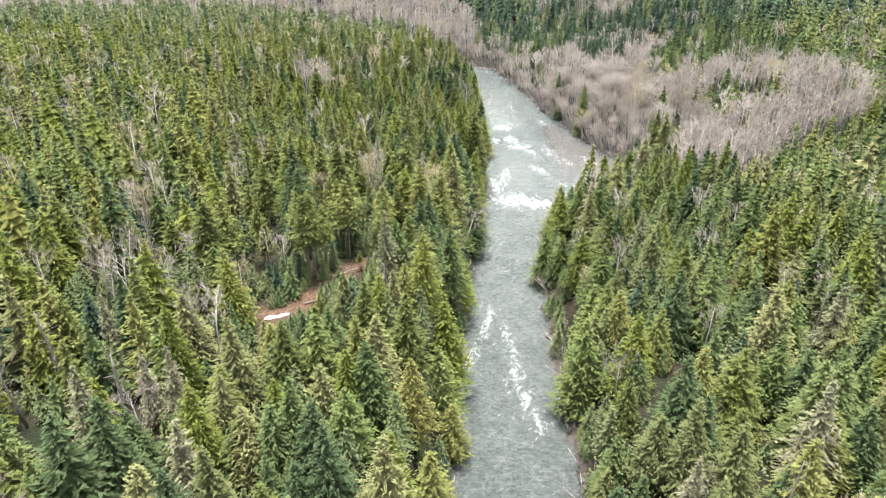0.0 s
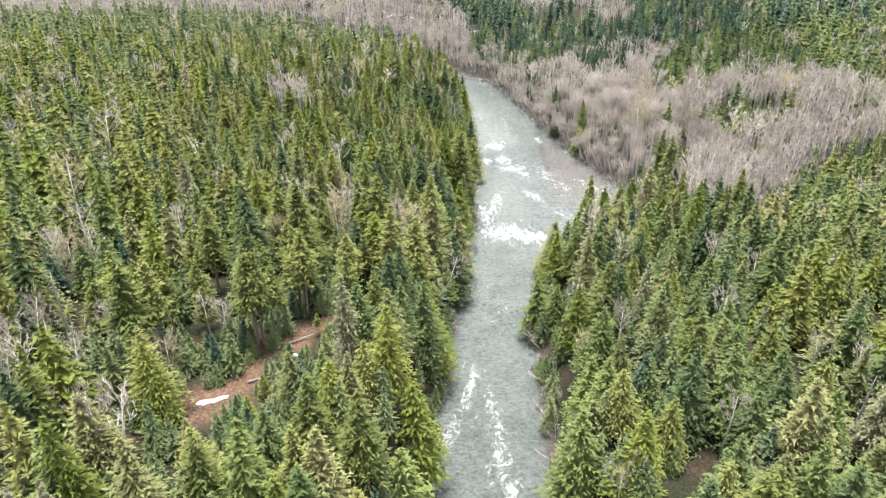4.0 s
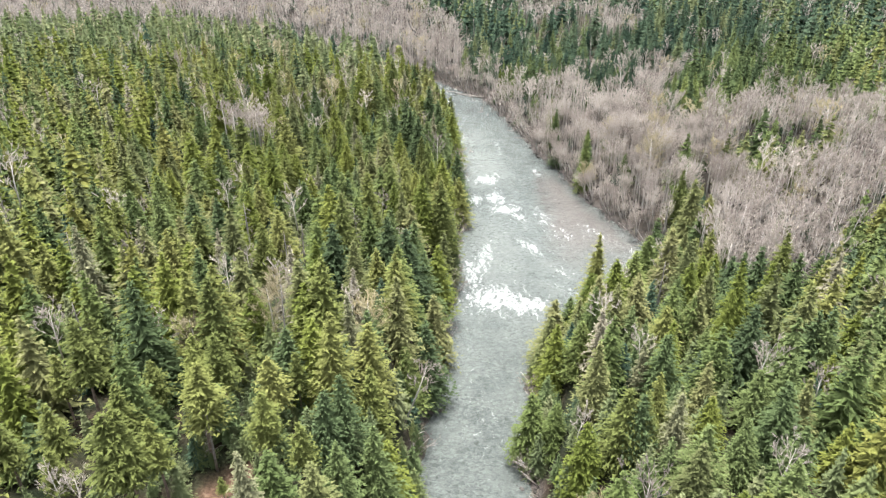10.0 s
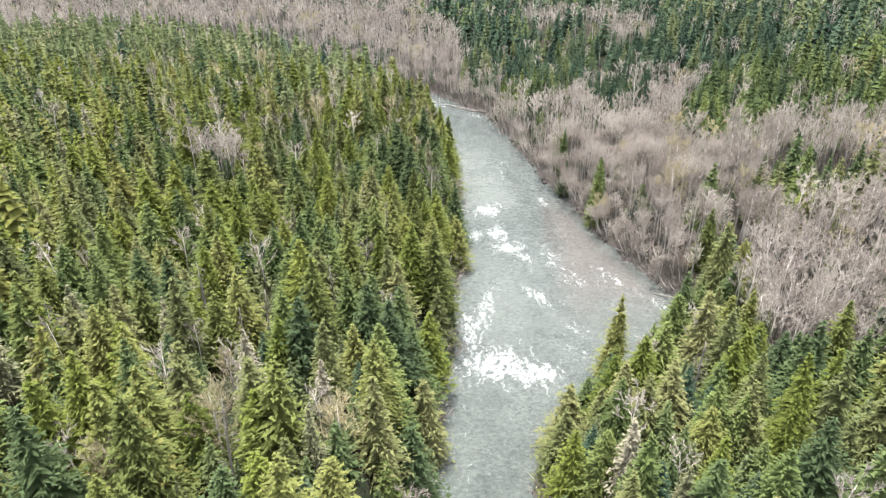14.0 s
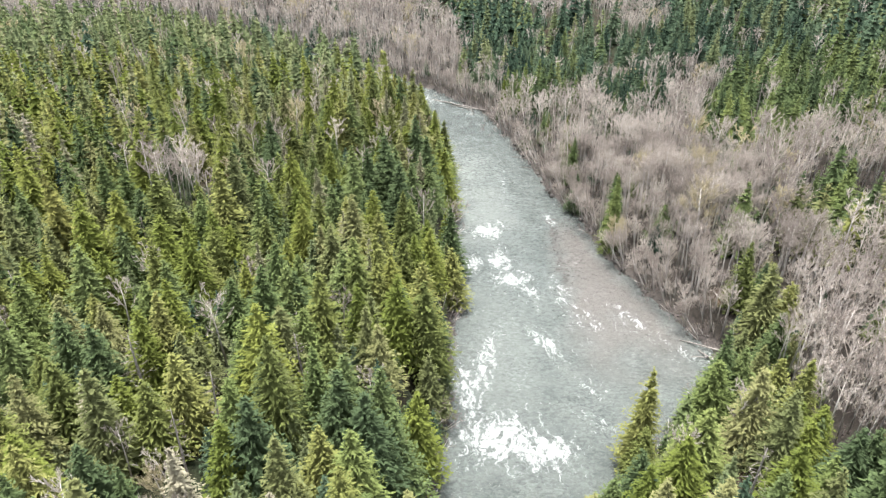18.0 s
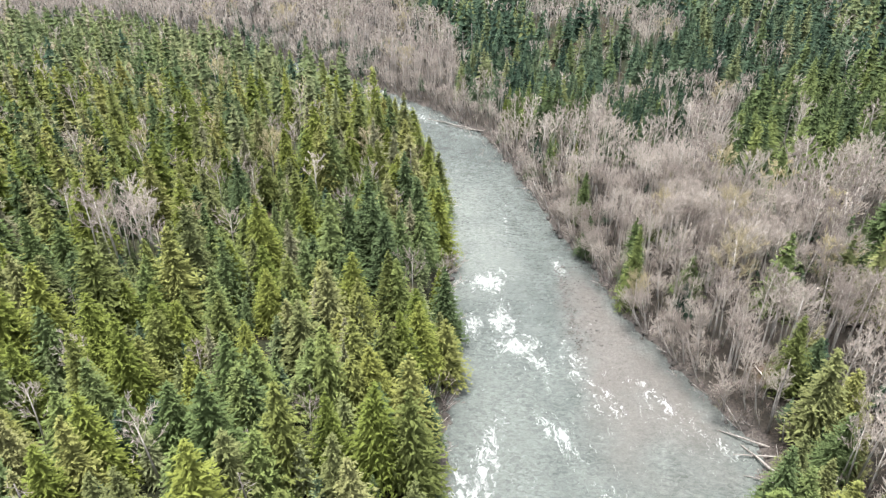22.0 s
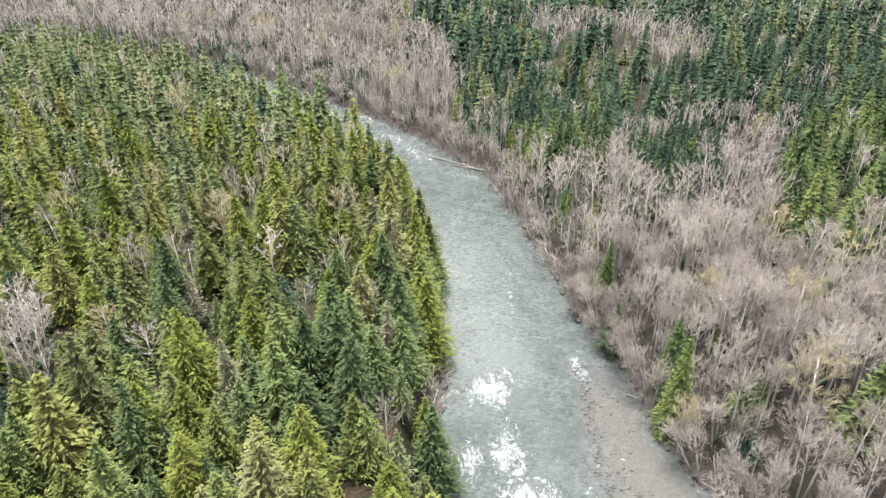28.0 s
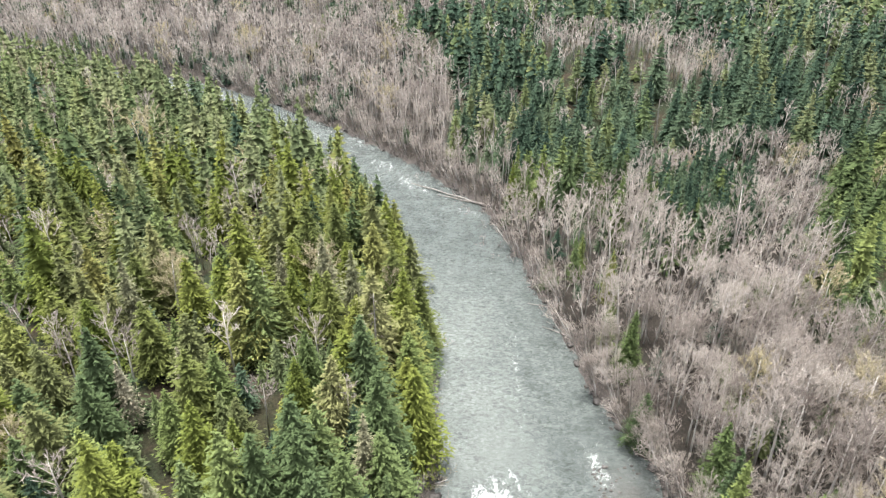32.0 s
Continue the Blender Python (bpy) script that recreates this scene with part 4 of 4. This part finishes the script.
for kind, (name, label, category) in NAMES.items():
    mine = [p for p in PLANTS if p[3] == kind]
    # those nearest to the river (alders: to the middle of their flat) are things of their own, 300 of a kind at most
    line = [math.hypot(max(0.0, p[1] - 345) + max(0.0, 60 - p[1]), p[0] - 15) if kind != "alder" else 0.7 * math.hypot(p[0] - 95, 0.75 * (p[1] - 370)) for p in mine]
    order = sorted(range(len(mine)), key=lambda i: line[i])
    own = min(300, sum(1 for d in line if d < (60 if kind.startswith("young_") else 118)))
    near, far = [mine[i] for i in order[:own]], [mine[i] for i in order[own:]]
    bark = {"alder": ALDER_BARK, "shrub": ALDER_BARK, "budding": ALDER_BARK, "snag": DEAD_WOOD}.get(kind, BARK)
    models = []
    lean_kind = kind in CONIFERS and not kind.startswith("young_")
    for v in range(2 * VARIANTS if lean_kind else VARIANTS):
        trunk, crown = make(kind, np.random.RandomState(100 + v), True if v < VARIANTS else "plain")
        parts = [("trunk", trunk.mesh(name + "_trunk", bark, smooth=True))]
        if kind == "snag":
            parts += [("branch", limb.mesh("dead_branch", LEAF[kind])) for limb in crown]
        else:
            parts.append(("crown", crown.mesh(name + "_crown", LEAF[kind])))
        models.append(parts)
    for i, (x, y, z, _, s, w, a) in enumerate(near):
        thing = new(name)
        thing.empty_display_size = 0.5
        tagged(thing, label, category, group="trees of the river woods" if category != "shrub" else "shrubs on the river bank")
        thing.matrix_world = Matrix.Translation((x, y, z)) @ reach_out(kind, x, y, z, i) @ Matrix.LocRotScale((0, 0, 0), Euler((0, 0, a)), (s * w, s * w, s))
        for part_name, me in models[i % VARIANTS + (VARIANTS if lean_kind and line[order[i]] > (100 if y > 240 else 72) else 0)]:
            ob = new(part_name, me)
            ob.parent = thing
    if not far:
        continue
    base = []
    for v in range(15):
        trunk, crown = make(kind, np.random.RandomState(200 + v), False if v < 5 else None if v < 10 else "mid" if kind not in BARE else False)
        pieces = [(trunk, 0)] + [(c, 1) for c in (crown if isinstance(crown, list) else [crown])]
        bv, bt, bm, at = [], [], [], 0
        for pile, slot in pieces:
            v_, t_ = pile.arrays()
            bv.append(v_)
            bt.append(t_ + at)
            bm.append(np.full(len(t_), slot))
            at += len(v_)
        base.append((np.concatenate(bv), np.concatenate(bt), np.concatenate(bm)))
    vs, ts, ms, tones, n = [], [], [], [], 0
    for i, (x, y, z, _, s, w, a) in enumerate(far):
        middle = 300 < y < 620 and (15 < x < 230 or -130 < x <= 15 and y < 480)
        v, t, m = base[i % 5 + (10 if middle and s > 0.5 else 5 if y > 620 or abs(x) > 260 or (s < 0.56 and y > 330) else 0)]
        c, d = math.cos(a) * s * w, math.sin(a) * s * w
        v = np.stack([v[:, 0] * c - v[:, 1] * d, v[:, 0] * d + v[:, 1] * c, v[:, 2] * s], 1)
        if kind in ("alder", "shrub"):
            v = v @ np.array(reach_out(kind, x, y, z, i).to_3x3()).T
        vs.append(v + [x, y, z])
        ts.append(t + n)
        ms.append(m)
        tones.append(np.full(len(v), plant.rand()))
        n += len(v)
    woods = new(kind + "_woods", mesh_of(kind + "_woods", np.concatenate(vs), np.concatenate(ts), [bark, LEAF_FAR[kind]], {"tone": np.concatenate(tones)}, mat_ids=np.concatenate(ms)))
    tagged(woods, "far conifer woods in mixed greens seen across the valley" if kind.startswith("young_") else "far woods, each a " + label, "woods", kind="stuff")


# ---- snow, logs and rocks ----
def part(name, pile, mat, parent, label="", smooth=True):
    ob = new(name, pile.mesh(name, mat, smooth))
    ob.parent = parent
    return tagged(ob, label) if label else ob


def snow_patch(x, y, length, width, turn, seed):
    rng = np.random.RandomState(seed)
    pile = Pile()
    rings, sides = 5, 22
    a = np.linspace(0, 2 * np.pi, sides, endpoint=False)
    edge = 1 + 0.25 * np.sin(2 * a + rng.uniform(0, 6)) + 0.18 * np.sin(5 * a + rng.uniform(0, 6)) + rng.uniform(-0.12, 0.12, sides)
    verts = []
    for i in range(rings + 1):
        q = i / rings
        u, v = np.cos(a) * edge * q * length, np.sin(a) * edge * q * width
        c, d = math.cos(radians(turn)), math.sin(radians(turn))
        gx, gy = x + u * c - v * d, y + u * d + v * c
        verts.append(np.stack([gx, gy, ground(gx, gy) + 0.45 * (1 - q ** 2) - 0.06 + rng.uniform(-0.05, 0.05, sides) * (i > 0)], 1))
    tris = []
    for i in range(rings):
        for k in range(sides):
            b, c, d, e = i * sides + k, i * sides + (k + 1) % sides, (i + 1) * sides + k, (i + 1) * sides + (k + 1) % sides
            tris += [(b, e, c), (b, d, e)]
    pile.add(np.concatenate(verts), tris)
    ob = new("snow_patch", pile.mesh("snow_patch", SNOW, True))
    return tagged(ob, "small melting patch of white snow on reddish forest litter", "snow patch", group="snow patches in the clearing")


snow_patch(-43.2, 137.6, 2.1, 1.0, 25, 1)
snow_patch(-40.2, 139.2, 1.4, 0.7, 40, 2)
snow_patch(-31.5, 143.0, 0.7, 0.5, 0, 3)
snow_patch(-27.5, 153.5, 0.6, 0.4, 0, 4)


def log(start, end, radius, seed, label, group, stubs=5, mat=DEAD_WOOD):
    rng = np.random.RandomState(seed)
    a, b = np.array(start, float), np.array(end, float)
    thing = tagged(new("log"), label, "log", group=group)
    thing.location = a
    trunk = Pile()
    qs = np.linspace(0, 1, 7)
    pts = np.array([(b - a) * q for q in qs]) + rng.normal(0, 0.04, (7, 3)) * np.linalg.norm(b - a) * 0.12
    tube(trunk, pts, radius * (1.1 - 0.65 * qs), 7)
    part("stem", trunk, mat, thing)
    for k in range(stubs):
        q = rng.uniform(0.25, 0.97)
        p = (b - a) * q
        d = rng.normal(0, 0.6, 3) + [0, 0, 0.5]
        stub = Pile()
        tube(stub, [p, p + d * 0.6, p + d * rng.uniform(0.9, 1.6)], [radius * 0.32, radius * 0.2, 0.02], 4)
        part("branch_stub", stub, mat, thing)
    return thing


LOG_LABEL = "long pale barkless log lying at the water's edge"
log((41.5, 517.5, 1.1), (10.5, 541, 0.3), 0.42, 1, LOG_LABEL, "driftwood logs", 9)
log((35, 521, 0.9), (22, 529, 0.25), 0.3, 2, LOG_LABEL, "driftwood logs", 4)
for k, (a, b, r) in enumerate([((97, 300, 1.4), (87, 307, 0.25), 0.28), ((98, 297, 1.6), (88, 299, 0.3), 0.25), ((95, 292, 1.6), (91, 302, 0.3), 0.35), ((99, 294, 1.8), (92, 291, 0.5), 0.3),
                               ((96, 289, 1.3), (88, 293, 0.2), 0.22), ((100, 290, 1.9), (95, 284, 0.8), 0.25), ((101, 305, 2.0), (93, 309, 0.6), 0.2)]):
    log(a, b, r, 10 + k, "bleached driftwood log in a jam on the bank", "logs in the driftwood jam", 3)
for k, (a, b, r) in enumerate([((107.5, 317, 3.4), (107.4, 328, 3.6), 0.2), ((105.8, 316, 3.3), (105.8, 322, 3.5), 0.25), ((104.7, 323, 3.2), (104, 328, 3.3), 0.2)]):
    log(a, b, r, 20 + k, "fallen pale alder trunk on reddish leaf litter", "fallen alder trunks", 2, ALDER_BARK)
log((61, 431, 1.0), (54, 437, 0.2), 0.2, 31, "thin bare log dipping into the river", "driftwood logs", 2)
log((57, 446, 1.0), (51, 449, 0.2), 0.18, 32, "thin bare log dipping into the river", "driftwood logs", 2)
log((-36, 144, 25.5), (-29, 147, 25.6), 0.2, 33, "grey fallen pole beside the clearing's brush", "fallen poles in the clearing", 4)
log((-30, 158, 25.6), (-21, 163, 26.4), 0.18, 34, "grey fallen pole beside the clearing's brush", "fallen poles in the clearing", 4)


def rock_shape(rng):
    lat, lon = 4, 7
    verts = [(0, 0, 0.75)]
    for i in range(1, lat):
        th = math.pi * i / lat
        for k in range(lon):
            ph = 6.283 * (k + 0.5 * (i % 2)) / lon
            q = rng.uniform(0.75, 1.15)
            verts.append((math.sin(th) * math.cos(ph) * q, math.sin(th) * math.sin(ph) * q, math.cos(th) * q * 0.75))
    verts.append((0, 0, -0.75))
    tris = [(0, 1 + k, 1 + (k + 1) % lon) for k in range(lon)]
    for i in range(lat - 2):
        for k in range(lon):
            b, c = 1 + i * lon + k, 1 + i * lon + (k + 1) % lon
            tris += [(b, b + lon, c + lon), (b, c + lon, c)]
    last = len(verts) - 1
    tris += [(last, 1 + (lat - 2) * lon + (k + 1) % lon, 1 + (lat - 2) * lon + k) for k in range(lon)]
    return np.array(verts), np.array(tris)


rocks = np.random.RandomState(5)
shapes = [rock_shape(rocks) for _ in range(6)]
pile = Pile()
rx, ry = scatter(-120, 110, 70, 660, 1.7, 6)
rg = river_gap(rx, ry)
keep = (rg > -1.3) & (rg < 1.6) & (rocks.rand(len(rx)) < 0.6)
rx, ry = rx[keep], ry[keep]
big = []
for x, y, z in zip(rx, ry, ground(rx, ry)):
    v, t = shapes[rocks.randint(6)]
    s = 0.25 + 0.75 * rocks.rand() ** 3
    if s > 0.8 and len(big) < 60:
        big.append((x, y, z, s))
        continue
    a = rocks.uniform(0, 6.28)
    w = v * [s * 1.3, s, s] @ np.array([[math.cos(a), math.sin(a), 0], [-math.sin(a), math.cos(a), 0], [0, 0, 1]])
    pile.add(w + [x, y, max(z, -0.25) + 0.1 * s], t)
for _ in range(260):
    y = rocks.uniform(338, 384)
    x = 59.3 + 0.02 * (y - 360) + rocks.normal(0, 0.9) + (rocks.uniform(0, 9) if rocks.rand() < 0.35 else 0)
    v, t = shapes[rocks.randint(6)]
    s = rocks.uniform(0.15, 0.42)
    pile.add(v * [s * 1.3, s, s * 0.7] + [x, y, 0.04], t)
stones = new("bank_rocks", pile.mesh("bank_rocks", ROCK))
tagged(stones, "dark wet rocks and cobbles along the water's edge", "rocks", kind="stuff")
boulder_meshes = [mesh_of("boulder", v * [1.35, 1.05, 0.9], t, ROCK) for v, t in shapes]
for k, (x, y, z, s) in enumerate(big):
    ob = new("boulder", boulder_meshes[k % 6])
    ob.matrix_world = Matrix.LocRotScale((x, y, max(z, -0.4) + 0.1 * s), Euler((0.2, 0.1, k * 1.7)), (s * 1.15, s * 1.15, s))
    tagged(ob, "dark rounded boulder on the river's edge", "boulder", group="boulders along the river")
